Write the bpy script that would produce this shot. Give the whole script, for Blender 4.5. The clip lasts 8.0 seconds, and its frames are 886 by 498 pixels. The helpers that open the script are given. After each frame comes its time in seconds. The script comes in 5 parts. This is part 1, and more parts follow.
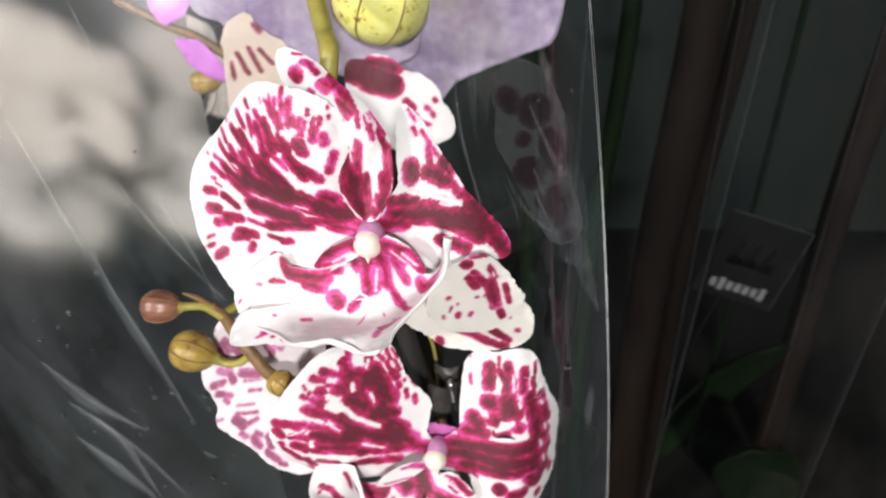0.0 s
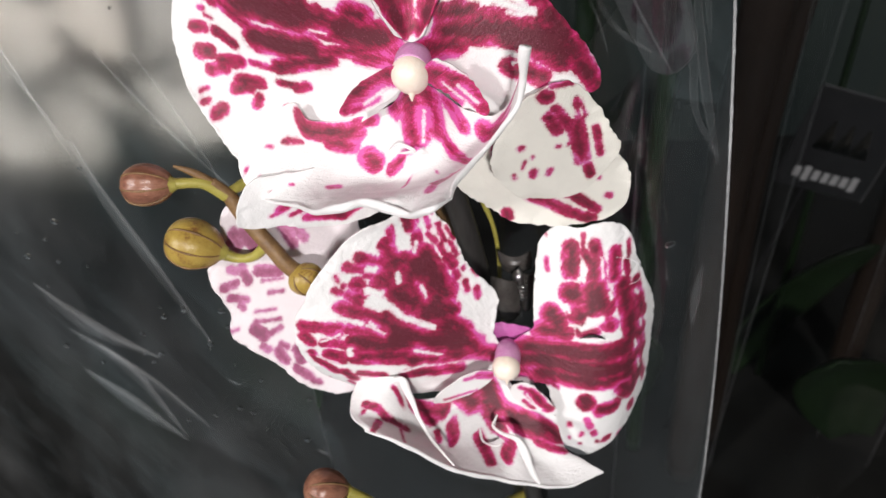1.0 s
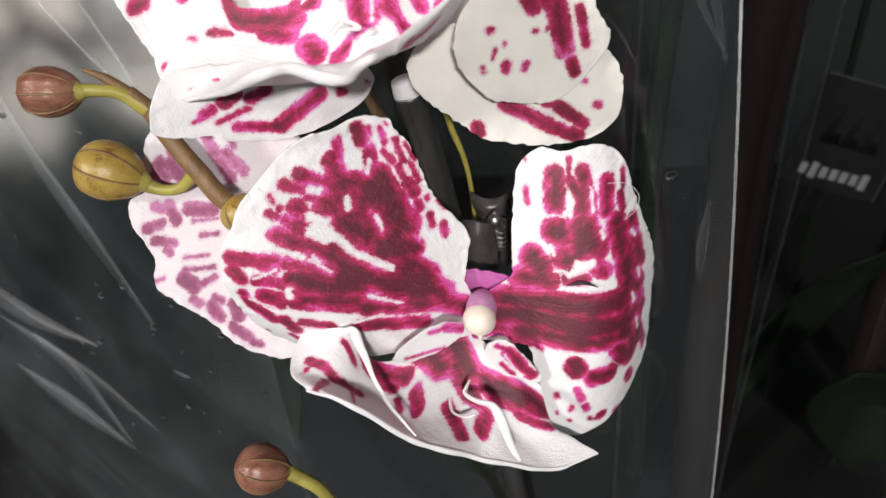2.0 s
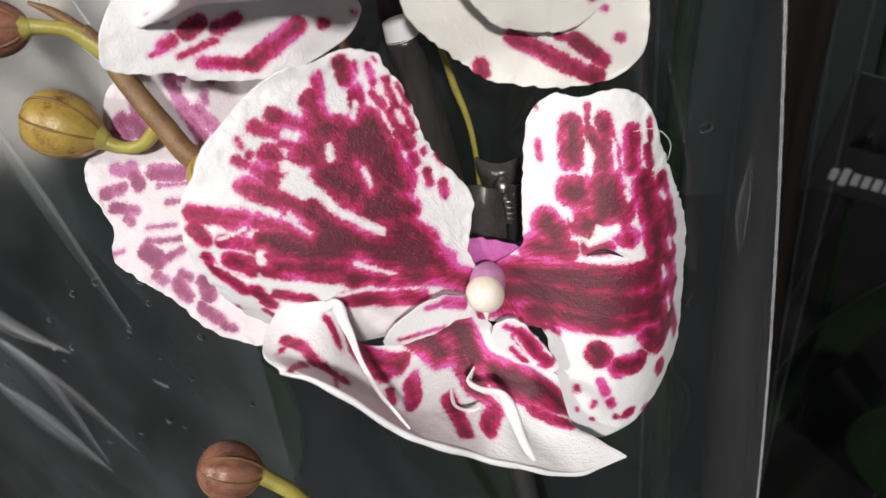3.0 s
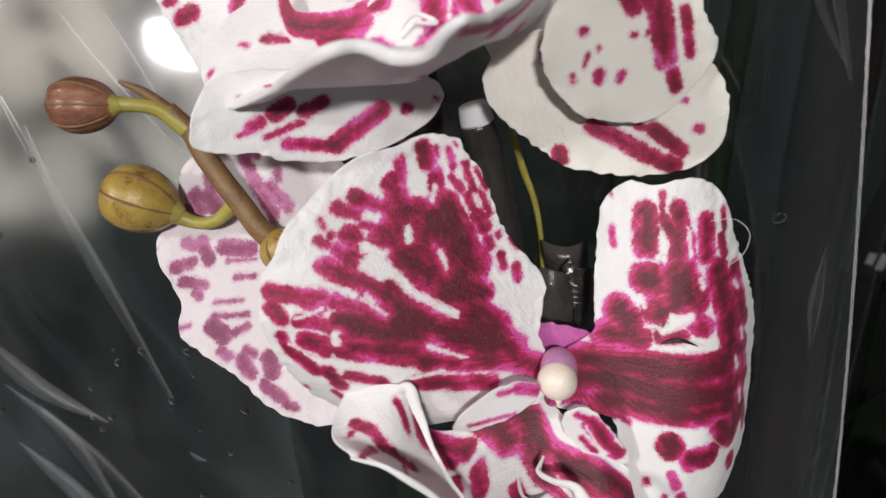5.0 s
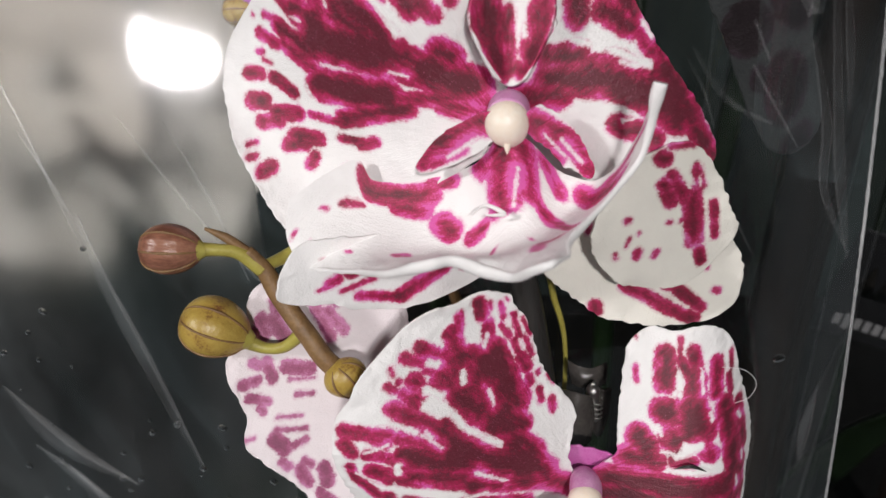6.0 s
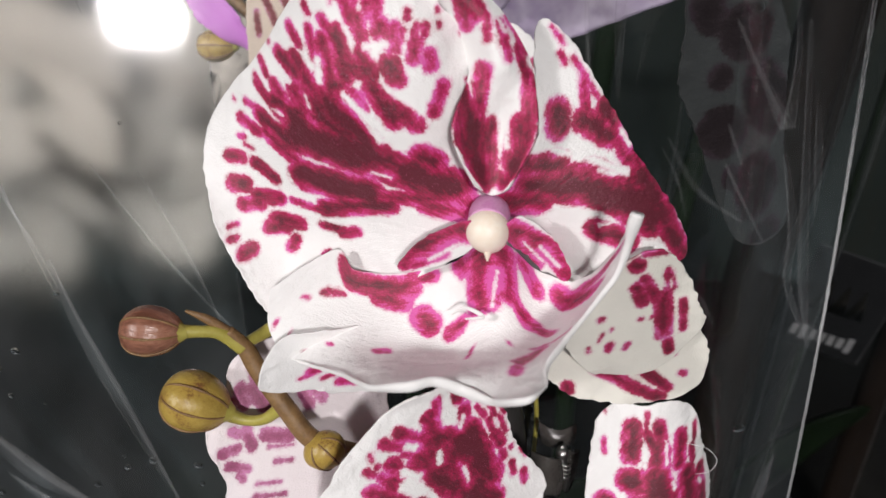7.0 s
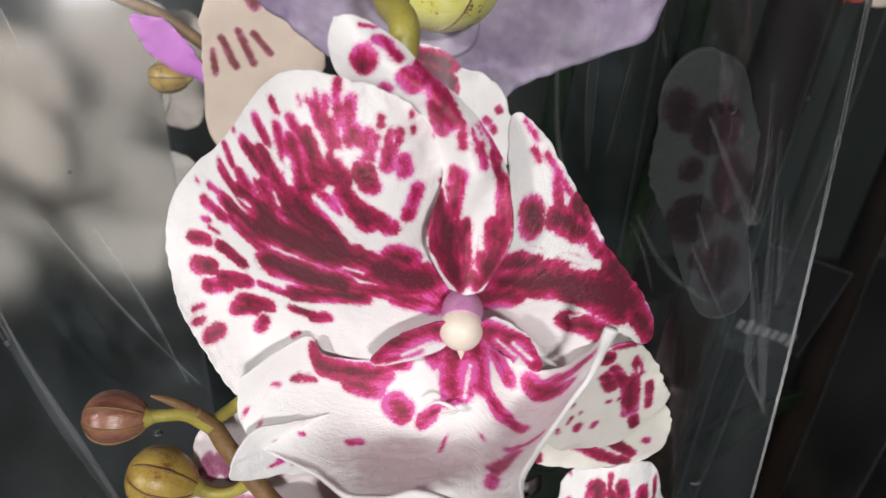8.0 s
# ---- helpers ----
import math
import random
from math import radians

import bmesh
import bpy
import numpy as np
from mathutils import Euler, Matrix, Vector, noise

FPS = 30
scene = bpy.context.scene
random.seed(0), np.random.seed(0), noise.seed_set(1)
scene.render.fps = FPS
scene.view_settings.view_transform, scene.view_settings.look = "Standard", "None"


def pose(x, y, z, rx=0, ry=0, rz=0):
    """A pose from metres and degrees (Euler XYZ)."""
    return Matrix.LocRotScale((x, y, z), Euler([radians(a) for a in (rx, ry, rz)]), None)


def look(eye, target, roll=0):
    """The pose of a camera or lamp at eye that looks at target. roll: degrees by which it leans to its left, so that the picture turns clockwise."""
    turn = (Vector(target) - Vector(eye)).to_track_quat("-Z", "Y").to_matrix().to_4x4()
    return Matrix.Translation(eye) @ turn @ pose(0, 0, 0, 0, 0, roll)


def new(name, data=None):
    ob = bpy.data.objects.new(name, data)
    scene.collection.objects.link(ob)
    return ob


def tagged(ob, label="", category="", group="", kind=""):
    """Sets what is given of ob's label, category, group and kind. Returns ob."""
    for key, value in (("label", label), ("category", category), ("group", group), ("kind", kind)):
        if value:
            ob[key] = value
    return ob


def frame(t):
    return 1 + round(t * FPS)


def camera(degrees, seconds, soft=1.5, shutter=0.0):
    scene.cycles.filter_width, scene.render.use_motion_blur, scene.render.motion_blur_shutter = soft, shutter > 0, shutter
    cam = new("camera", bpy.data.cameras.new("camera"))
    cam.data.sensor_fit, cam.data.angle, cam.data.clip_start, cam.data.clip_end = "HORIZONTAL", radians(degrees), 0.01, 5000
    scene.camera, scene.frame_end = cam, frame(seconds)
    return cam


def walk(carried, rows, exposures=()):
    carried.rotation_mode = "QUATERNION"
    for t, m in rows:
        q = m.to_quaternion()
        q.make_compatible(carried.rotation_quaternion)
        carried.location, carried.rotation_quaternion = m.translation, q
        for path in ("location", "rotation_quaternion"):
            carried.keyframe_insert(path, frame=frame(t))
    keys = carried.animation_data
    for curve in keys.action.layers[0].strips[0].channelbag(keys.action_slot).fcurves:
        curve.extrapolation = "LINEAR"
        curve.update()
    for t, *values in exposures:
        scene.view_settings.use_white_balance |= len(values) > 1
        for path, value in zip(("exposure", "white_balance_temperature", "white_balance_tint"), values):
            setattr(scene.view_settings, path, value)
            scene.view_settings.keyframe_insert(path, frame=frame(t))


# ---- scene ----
cam = camera(63.2, 8.0)
PATH = [
    (0, (0.04963, 0.08105, 1.11798), (0.001, 0.90801, 0.55783), -1.38),
    (0.5, (0.03877, 0.10203, 1.09285), (-0.04422, 0.87765, 0.46714), -4.98),
    (1, (0.03683, 0.11113, 1.06894), (-0.05011, 0.88919, 0.4468), -5.86),
    (1.5, (0.03734, 0.1115, 1.05104), (-0.05288, 0.91814, 0.46691), -6.23),
    (2, (0.04167, 0.11785, 1.02763), (-0.04051, 0.93991, 0.4642), -5.45),
    (3.5, (0.04186, 0.12889, 0.99756), (-0.06946, 0.99662, 0.51316), -6.61),
    (4, (0.04371, 0.1283, 0.99269), (-0.08267, 1.00961, 0.53736), -6.60),
    (4.2, (0.04342, 0.12794, 0.98923), (-0.0823, 1.01957, 0.55428), -6.63),
    (5.3, (0.02216, 0.12966, 1.01293), (-0.06998, 1.02939, 0.58632), -3.50),
    (5.5, (0.01754, 0.12979, 1.01852), (-0.06259, 1.02864, 0.58765), -2.77),
    (6, (0.01438, 0.12542, 1.04066), (-0.04545, 1.02163, 0.6011), -1.54),
    (6.5, (0.01504, 0.12738, 1.05234), (-0.01544, 1.01477, 0.59235), -0.11),
    (7, (0.01182, 0.13453, 1.06543), (-0.0025, 1.00698, 0.57694), 0.65),
    (7.5, (0.00913, 0.14137, 1.07101), (0.03293, 0.99566, 0.55176), 1.94),
    (8, (0.00723, 0.14881, 1.08771), (0.062, 0.98762, 0.54605), 2.90),
]
EXPOSURES = [(0, 0.7), (0.5, 0.68), (1, 0.54), (2, 0.48), (4.2, 0.5), (5.3, 0.12), (6.5, 0.2), (8, 0.25)]
walk(cam, [(t, look(eye, target, roll)) for t, eye, target, roll in PATH], EXPOSURES)
cam.data.dof.use_dof = True
cam.data.dof.focus_distance, cam.data.dof.aperture_fstop = 0.155, 20
# ---- end of camera ----

# ---- world and lamps ----
world = bpy.data.worlds.new("shop_air")
scene.world = world
world.use_nodes = True
world.node_tree.nodes["Background"].inputs[0].default_value = (0.9, 0.95, 1.0, 1)
world.node_tree.nodes["Background"].inputs[1].default_value = 0.25


def lamp(name, eye, target, size, watts, colour):
    data = bpy.data.lights.new(name, "AREA")
    data.shape, data.size, data.energy, data.color = "DISK", size, watts, colour
    ob = new(name, data)
    ob.matrix_world = look(eye, target)
    return ob


lamp("glare_and_fill_lamp_light", (-2.2, -1.65, 2.44), (0, 0.25, 0.97), 0.36, 90, (1.0, 0.955, 0.96))
# Added front light, out of view, to keep shadows on the petals few.
lamp("glare_and_fill_lamp_light", (0.4, -2.75, 2.44), (0, 0.25, 0.97), 0.36, 125, (1.0, 0.955, 0.96))


# ---- materials ----
def material(name, rough=0.5, metal=0.0):
    m = bpy.data.materials.new(name)
    m.use_nodes = True
    nt = m.node_tree
    b = nt.nodes["Principled BSDF"]
    b.inputs["Roughness"].default_value = rough
    b.inputs["Metallic"].default_value = metal
    return m, nt, b


def node(nt, kind, **values):
    n = nt.nodes.new(kind)
    for key, value in values.items():
        n.inputs[key.replace("_", " ")].default_value = value
    return n


def ramp(nt, fac, stops):
    n = nt.nodes.new("ShaderNodeValToRGB")
    e = n.color_ramp.elements
    while len(e) < len(stops):
        e.new(0.5)
    for el, (p, c) in zip(e, stops):
        el.position, el.color = p, (*c, 1)
    nt.links.new(fac, n.inputs[0])
    return n.outputs[0]


def noise_of(nt, scale, detail=4.0, rough=0.55, stretch=(1, 1, 1)):
    co = nt.nodes.new("ShaderNodeTexCoord")
    mp = nt.nodes.new("ShaderNodeMapping")
    mp.inputs["Scale"].default_value = stretch
    nt.links.new(co.outputs["Object"], mp.inputs[0])
    n = node(nt, "ShaderNodeTexNoise", Scale=scale, Detail=detail, Roughness=rough)
    nt.links.new(mp.outputs[0], n.inputs["Vector"])
    return n.outputs["Fac"]


def math_node(nt, op, a, b):
    n = nt.nodes.new("ShaderNodeMath")
    n.operation = op
    for i, v in enumerate((a, b)):
        if isinstance(v, (int, float)):
            n.inputs[i].default_value = v
        else:
            nt.links.new(v, n.inputs[i])
    return n.outputs[0]


def bump(nt, b, height, strength, distance):
    n = node(nt, "ShaderNodeBump", Strength=strength, Distance=distance)
    nt.links.new(height, n.inputs["Height"])
    nt.links.new(n.outputs[0], b.inputs["Normal"])


def mottled(name, stops, scale, rough=0.5, metal=0.0, relief=0.2, depth=0.0005, stretch=(1, 1, 1)):
    """A surface whose colour wanders between stops, with fine relief."""
    m, nt, b = material(name, rough, metal)
    big, fine = noise_of(nt, scale, stretch=stretch), noise_of(nt, scale * 7, stretch=stretch)
    mix = math_node(nt, "ADD", math_node(nt, "MULTIPLY", big, 0.65), math_node(nt, "MULTIPLY", fine, 0.35))
    nt.links.new(ramp(nt, mix, stops), b.inputs["Base Color"])
    bump(nt, b, fine, relief, depth)
    return m


def petal_material(name, white, pink, red, dark, spark, halo=(0.5, 0.16, 0.34)):
    """Orchid petal: pigment lies in spots given by the mesh's "pigment" (millimetres inside a spot's edge); "heart" is 1 near the column."""
    m, nt, b = material(name, 0.42)
    pig = nt.nodes.new("ShaderNodeAttribute")
    pig.attribute_name = "pigment"
    heart = nt.nodes.new("ShaderNodeAttribute")
    heart.attribute_name = "heart"
    grain, cells, broad = noise_of(nt, 900, 3), noise_of(nt, 3200, 2, 0.7), noise_of(nt, 160, 3)
    polar = nt.nodes.new("ShaderNodeAttribute")
    polar.attribute_name = "polar"
    streak = node(nt, "ShaderNodeTexNoise", Scale=1.0, Detail=5.0, Roughness=0.72)
    nt.links.new(polar.outputs["Vector"], streak.inputs["Vector"])
    ragged = math_node(nt, "MULTIPLY", math_node(nt, "SUBTRACT", streak.outputs["Fac"], 0.52), math_node(nt, "SUBTRACT", 1.5, math_node(nt, "MULTIPLY", heart.outputs["Fac"], 0.7)))
    rag = nt.nodes.new("ShaderNodeAttribute")
    rag.attribute_name = "rag"
    ragged = math_node(nt, "MULTIPLY", ragged, rag.outputs["Fac"])
    spotted = math_node(nt, "ADD", pig.outputs["Fac"], ragged)
    small = nt.nodes.new("ShaderNodeAttribute")
    small.attribute_name = "freckle"
    spotted = math_node(nt, "MAXIMUM", spotted, math_node(nt, "ADD", small.outputs["Fac"], math_node(nt, "MULTIPLY", ragged, 0.75)))
    edge = math_node(nt, "ADD", spotted, math_node(nt, "MULTIPLY", math_node(nt, "SUBTRACT", grain, 0.5), 0.9))
    edge = math_node(nt, "ADD", edge, math_node(nt, "MULTIPLY", math_node(nt, "SUBTRACT", cells, 0.5), 1.0))
    fac = math_node(nt, "ADD", math_node(nt, "MULTIPLY", edge, 0.25), 0.4)
    skin = ramp(nt, broad, [(0.3, white), (0.7, [c * 0.94 for c in white])])
    cover = ramp(nt, fac, [(0.24, (0, 0, 0)), (0.35, (0.3, 0.3, 0.3)), (0.44, (1, 1, 1))])
    inner = math_node(nt, "ADD", fac, math_node(nt, "MULTIPLY", math_node(nt, "SUBTRACT", broad, 0.5), 1.2))
    inner = math_node(nt, "SUBTRACT", inner, math_node(nt, "MULTIPLY", heart.outputs["Fac"], 0.28))
    inner = math_node(nt, "ADD", inner, math_node(nt, "MULTIPLY", math_node(nt, "SUBTRACT", streak.outputs["Fac"], 0.5), 0.9))
    inner = math_node(nt, "ADD", inner, math_node(nt, "MULTIPLY", math_node(nt, "SUBTRACT", cells, 0.5), 0.5))
    stain = ramp(nt, inner, [(0.3, halo), (0.43, pink), (0.62, red), (0.93, dark)])
    mix = nt.nodes.new("ShaderNodeMix")
    mix.data_type = "RGBA"
    nt.links.new(cover, mix.inputs["Factor"])
    nt.links.new(skin, mix.inputs["A"])
    nt.links.new(stain, mix.inputs["B"])
    nt.links.new(mix.outputs["Result"], b.inputs["Base Color"])
    # Painted glints: tiny pale dots mixed into the pigment colour.
    glint = ramp(nt, cells, [(0.63, (0, 0, 0)), (0.72, (spark, spark, spark))])
    sparkle = nt.nodes.new("ShaderNodeMix")
    sparkle.data_type = "RGBA"
    sparkle.inputs["B"].default_value = (0.62, 0.2, 0.36, 1)
    nt.links.new(glint, sparkle.inputs["Factor"])
    nt.links.new(stain, sparkle.inputs["A"])
    nt.links.new(sparkle.outputs["Result"], mix.inputs["B"])
    relief = math_node(nt, "ADD", math_node(nt, "ADD", grain, cells), math_node(nt, "MULTIPLY", streak.outputs["Fac"], 2.0))
    bump(nt, b, relief, 0.6, 0.00022)
    b.inputs["Sheen Weight"].default_value = 0.08
    return m


WHITE = (0.85, 0.84, 0.82)
PETAL = petal_material("orchid_petal", WHITE, (0.54, 0.024, 0.145), (0.33, 0.008, 0.058), (0.105, 0.008, 0.02), 0.45, (0.66, 0.09, 0.36))
CREAMY_PETAL = petal_material("cream_white_sepal", (0.87, 0.845, 0.755), (0.5, 0.03, 0.13), (0.3, 0.012, 0.055), (0.12, 0.01, 0.022), 0.35, (0.62, 0.14, 0.36))
BACK_PETAL = petal_material("pale_petal_back", (0.78, 0.71, 0.72), (0.42, 0.12, 0.25), (0.3, 0.05, 0.14), (0.2, 0.03, 0.09), 0.0)
CREAM_PETAL = petal_material("cream_petal_back", (0.66, 0.56, 0.46), (0.3, 0.1, 0.1), (0.2, 0.04, 0.05), (0.13, 0.02, 0.03), 0.0)
# Near-black spotted petal colours that paint a reflection in the film.
MIRROR_DIM = petal_material("petal_mirrored_in_film", (0.026, 0.029, 0.029), (0.015, 0.0105, 0.012), (0.010, 0.007, 0.008), (0.009, 0.006, 0.007), 0.0, (0.02, 0.013, 0.018))
LILAC = mottled("lilac_petal", [(0.36, (0.24, 0.18, 0.3)), (0.64, (0.44, 0.39, 0.48))], 40, 0.5)
VIOLET = mottled("violet_petal", [(0.3, (0.5, 0.12, 0.55)), (0.7, (0.62, 0.25, 0.66))], 40, 0.45)
# Lit and dimmer copies of one beige petal; the light is in the colour.
LIT_BEIGE = mottled("lit_beige_petal", [(0.3, (0.3, 0.27, 0.23)), (0.7, (0.58, 0.545, 0.48))], 25, 0.6)
BEIGE = mottled("dimmer_beige_petal", [(0.3, (0.2, 0.19, 0.165)), (0.7, (0.42, 0.41, 0.37))], 25, 0.6)
CREAM_BUD = mottled("cream_petal", [(0.3, (0.66, 0.52, 0.4)), (0.7, (0.74, 0.68, 0.6))], 90, 0.5)
CREAM = mottled("anther_cream", [(0.3, (0.86, 0.72, 0.56)), (0.7, (0.9, 0.83, 0.72))], 160, 0.4)
PINK = mottled("column_pink", [(0.3, (0.52, 0.16, 0.4)), (0.7, (0.7, 0.4, 0.58))], 300, 0.4)
MAUVE = mottled("mauve_petal", [(0.3, (0.46, 0.06, 0.3)), (0.7, (0.6, 0.2, 0.46))], 300, 0.4)
STEM = mottled("brown_stem", [(0.3, (0.13, 0.07, 0.03)), (0.6, (0.24, 0.14, 0.055)), (0.8, (0.3, 0.2, 0.09))], 220, 0.5, relief=0.4)
GREEN_STEM = mottled("yellow_green_stalk", [(0.3, (0.3, 0.25, 0.04)), (0.7, (0.42, 0.38, 0.09))], 200, 0.42)
BUD_BROWN = mottled("brown_bud_skin", [(0.32, (0.09, 0.03, 0.018)), (0.5, (0.27, 0.12, 0.075)), (0.7, (0.38, 0.2, 0.12))], 260, 0.3, stretch=(0.25, 1, 1), relief=0.3)
BUD_OLIVE = mottled("olive_bud_skin", [(0.34, (0.14, 0.05, 0.02)), (0.45, (0.36, 0.24, 0.05)), (0.7, (0.46, 0.34, 0.08))], 200, 0.35, relief=0.3)
BUD_YELLOW = mottled("yellow_bud_skin", [(0.38, (0.2, 0.02, 0.03)), (0.43, (0.74, 0.72, 0.17)), (0.7, (0.8, 0.8, 0.3))], 220, 0.4)
BLACK_PLASTIC = mottled("black_plastic", [(0.3, (0.016, 0.015, 0.014)), (0.7, (0.045, 0.043, 0.04))], 180, 0.32, relief=0.3, stretch=(1, 1, 0.1))
CLIP_GREY = mottled("dark_grey_clip", [(0.3, (0.045, 0.04, 0.037)), (0.7, (0.085, 0.078, 0.07))], 300, 0.2)
STEEL = mottled("steel", [(0.3, (0.45, 0.44, 0.42)), (0.7, (0.6, 0.6, 0.58))], 600, 0.3, 1.0)
CARD = mottled("black_card", [(0.3, (0.004, 0.004, 0.0045)), (0.7, (0.008, 0.008, 0.0085))], 60, 0.85)
CARD_PRINT = mottled("pale_print", [(0.3, (0.11, 0.11, 0.11)), (0.7, (0.17, 0.17, 0.17))], 200, 0.6)
CARD_RIM = mottled("pale_card_rim", [(0.3, (0.018, 0.018, 0.019)), (0.7, (0.04, 0.04, 0.042))], 150, 0.7)
CARD_GOLD = mottled("dull_print", [(0.3, (0.018, 0.016, 0.013)), (0.7, (0.026, 0.023, 0.019))], 200, 0.6)
# Back wall painted near black to stand for the unlit depth.
SHADED_WALL = mottled("shade_dark_back_panel", [(0.3, (0.006, 0.009, 0.0095)), (0.5, (0.011, 0.0155, 0.0135)), (0.7, (0.022, 0.021, 0.016))], 9, 0.6, stretch=(1, 1, 0.12))
SHOP_WALL = mottled("painted_wall", [(0.3, (0.12, 0.14, 0.145)), (0.7, (0.15, 0.175, 0.18))], 3, 0.8)
SHOP_FLOOR = mottled("floor_tile", [(0.3, (0.07, 0.085, 0.095)), (0.7, (0.1, 0.12, 0.13))], 4, 0.5)
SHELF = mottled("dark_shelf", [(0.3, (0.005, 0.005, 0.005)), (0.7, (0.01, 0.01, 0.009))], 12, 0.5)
# Leaf and stem near black: light falling off behind is put into the colour.
LEAF = mottled("shade_dark_leaf", [(0.3, (0.003, 0.006, 0.0025)), (0.7, (0.006, 0.013, 0.0045))], 30, 0.4)
SHADED_STEM = mottled("shade_dark_stem", [(0.3, (0.005, 0.0035, 0.0028)), (0.7, (0.012, 0.0075, 0.005))], 40, 0.6, stretch=(1, 1, 0.1))
RED_PETAL = mottled("red_petal", [(0.3, (0.3, 0.02, 0.02)), (0.7, (0.45, 0.05, 0.04))], 60, 0.5)
for dull in (MIRROR_DIM, CARD, CARD_GOLD, SHADED_WALL, SHELF, LEAF, SHADED_STEM):
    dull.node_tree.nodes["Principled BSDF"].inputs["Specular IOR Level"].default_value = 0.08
LAMP_WHITE = mottled("lamp_housing", [(0.3, (0.7, 0.7, 0.7)), (0.7, (0.78, 0.78, 0.78))], 20, 0.5)


def film_material(name, haze, rough, gloss=1.0, tint=(1, 1, 1), milky=(0.58, 0.78, 0.82), streaks=0.0):
    """Thin clear plastic film: light goes straight through, a little is mirrored and a little is scattered."""
    m = bpy.data.materials.new(name)
    m.use_nodes = True
    nt = m.node_tree
    nt.nodes.remove(nt.nodes["Principled BSDF"])
    clear = node(nt, "ShaderNodeBsdfTransparent", Color=(*tint, 1))
    shine = node(nt, "ShaderNodeBsdfGlossy", Roughness=rough, Color=(1, 1, 1, 1))
    milk = node(nt, "ShaderNodeBsdfDiffuse", Color=(*milky, 1))
    wrinkle = node(nt, "ShaderNodeBump", Strength=0.08, Distance=0.002)
    nt.links.new(noise_of(nt, 28, 3, stretch=(1, 1, 0.4)), wrinkle.inputs["Height"])
    nt.links.new(wrinkle.outputs[0], shine.inputs["Normal"])
    fres = node(nt, "ShaderNodeFresnel", IOR=1.5)
    first, second = nt.nodes.new("ShaderNodeMixShader"), nt.nodes.new("ShaderNodeMixShader")
    veil = math_node(nt, "MULTIPLY", math_node(nt, "MAXIMUM", math_node(nt, "SUBTRACT", noise_of(nt, 17, 5, 0.6, stretch=(1, 1, 0.45)), 0.42), 0.0), haze * 12)
    if streaks:
        # fine pulled lines that run down the sheet aslant
        co = nt.nodes.new("ShaderNodeTexCoord")
        turn = node(nt, "ShaderNodeVectorRotate", Angle=radians(32))
        turn.rotation_type = "Y_AXIS"
        nt.links.new(co.outputs["Object"], turn.inputs["Vector"])
        pull = node(nt, "ShaderNodeMapping", Scale=(1, 1, 0.06))
        nt.links.new(turn.outputs[0], pull.inputs[0])
        line = node(nt, "ShaderNodeTexNoise", Scale=95.0, Detail=5.0, Roughness=0.62)
        nt.links.new(pull.outputs[0], line.inputs["Vector"])
        drawn = math_node(nt, "MULTIPLY", math_node(nt, "MAXIMUM", math_node(nt, "SUBTRACT", line.outputs["Fac"], 0.5), 0.0), streaks)
        veil = math_node(nt, "ADD", math_node(nt, "MULTIPLY", veil, math_node(nt, "ADD", math_node(nt, "MULTIPLY", line.outputs["Fac"], 1.6), 0.2)), drawn)
    nt.links.new(veil, first.inputs[0])
    nt.links.new(clear.outputs[0], first.inputs[1])
    nt.links.new(milk.outputs[0], first.inputs[2])
    nt.links.new(math_node(nt, "MULTIPLY", fres.outputs[0], gloss), second.inputs[0])
    nt.links.new(first.outputs[0], second.inputs[1])
    nt.links.new(shine.outputs[0], second.inputs[2])
    soft = node(nt, "ShaderNodeBsdfGlossy", Roughness=0.3, Color=(1, 1, 1, 1))
    third = nt.nodes.new("ShaderNodeMixShader")
    nt.links.new(math_node(nt, "MULTIPLY", fres.outputs[0], 0.17 * gloss), third.inputs[0])
    nt.links.new(second.outputs[0], third.inputs[1])
    nt.links.new(soft.outputs[0], third.inputs[2])
    nt.links.new(third.outputs[0], nt.nodes["Material Output"].inputs[0])
    return m


FILM = film_material("clear_film", 0.0042, 0.05)
FILM_WRINKLED = film_material("wrinkled_film", 0.0065, 0.07, streaks=0.08)
FILM_EDGE = film_material("film_weld", 0.11, 0.3, milky=(0.75, 0.77, 0.76))
FILM_FLAKE = film_material("film_crumple", 0.007, 0.5, 0.2, milky=(0.62, 0.74, 0.8), streaks=0.14)
FILM_FAINT = film_material("faint_film_fold", 0.003, 0.5, 0.1, milky=(0.7, 0.74, 0.76))
FILM_CREASE = film_material("film_crease", 0.008, 0.5, 0.16, milky=(0.72, 0.78, 0.78))


def frosted_material(name, rough):
    """Creased translucent film: what lies behind it shows only as a soft blur."""
    m = bpy.data.materials.new(name)
    m.use_nodes = True
    nt = m.node_tree
    nt.nodes.remove(nt.nodes["Principled BSDF"])
    bent = node(nt, "ShaderNodeBsdfRefraction", Color=(0.92, 0.93, 0.92, 1), Roughness=rough, IOR=1.12)
    milk = node(nt, "ShaderNodeBsdfDiffuse", Color=(0.6, 0.62, 0.62, 1))
    mix = nt.nodes.new("ShaderNodeMixShader")
    veil = math_node(nt, "MULTIPLY", math_node(nt, "MAXIMUM", math_node(nt, "SUBTRACT", noise_of(nt, 14, 5, 0.6, stretch=(1, 1, 0.4)), 0.4), 0.0), 0.25)
    nt.links.new(veil, mix.inputs[0])
    nt.links.new(bent.outputs[0], mix.inputs[1])
    nt.links.new(milk.outputs[0], mix.inputs[2])
    nt.links.new(mix.outputs[0], nt.nodes["Material Output"].inputs[0])
    return m


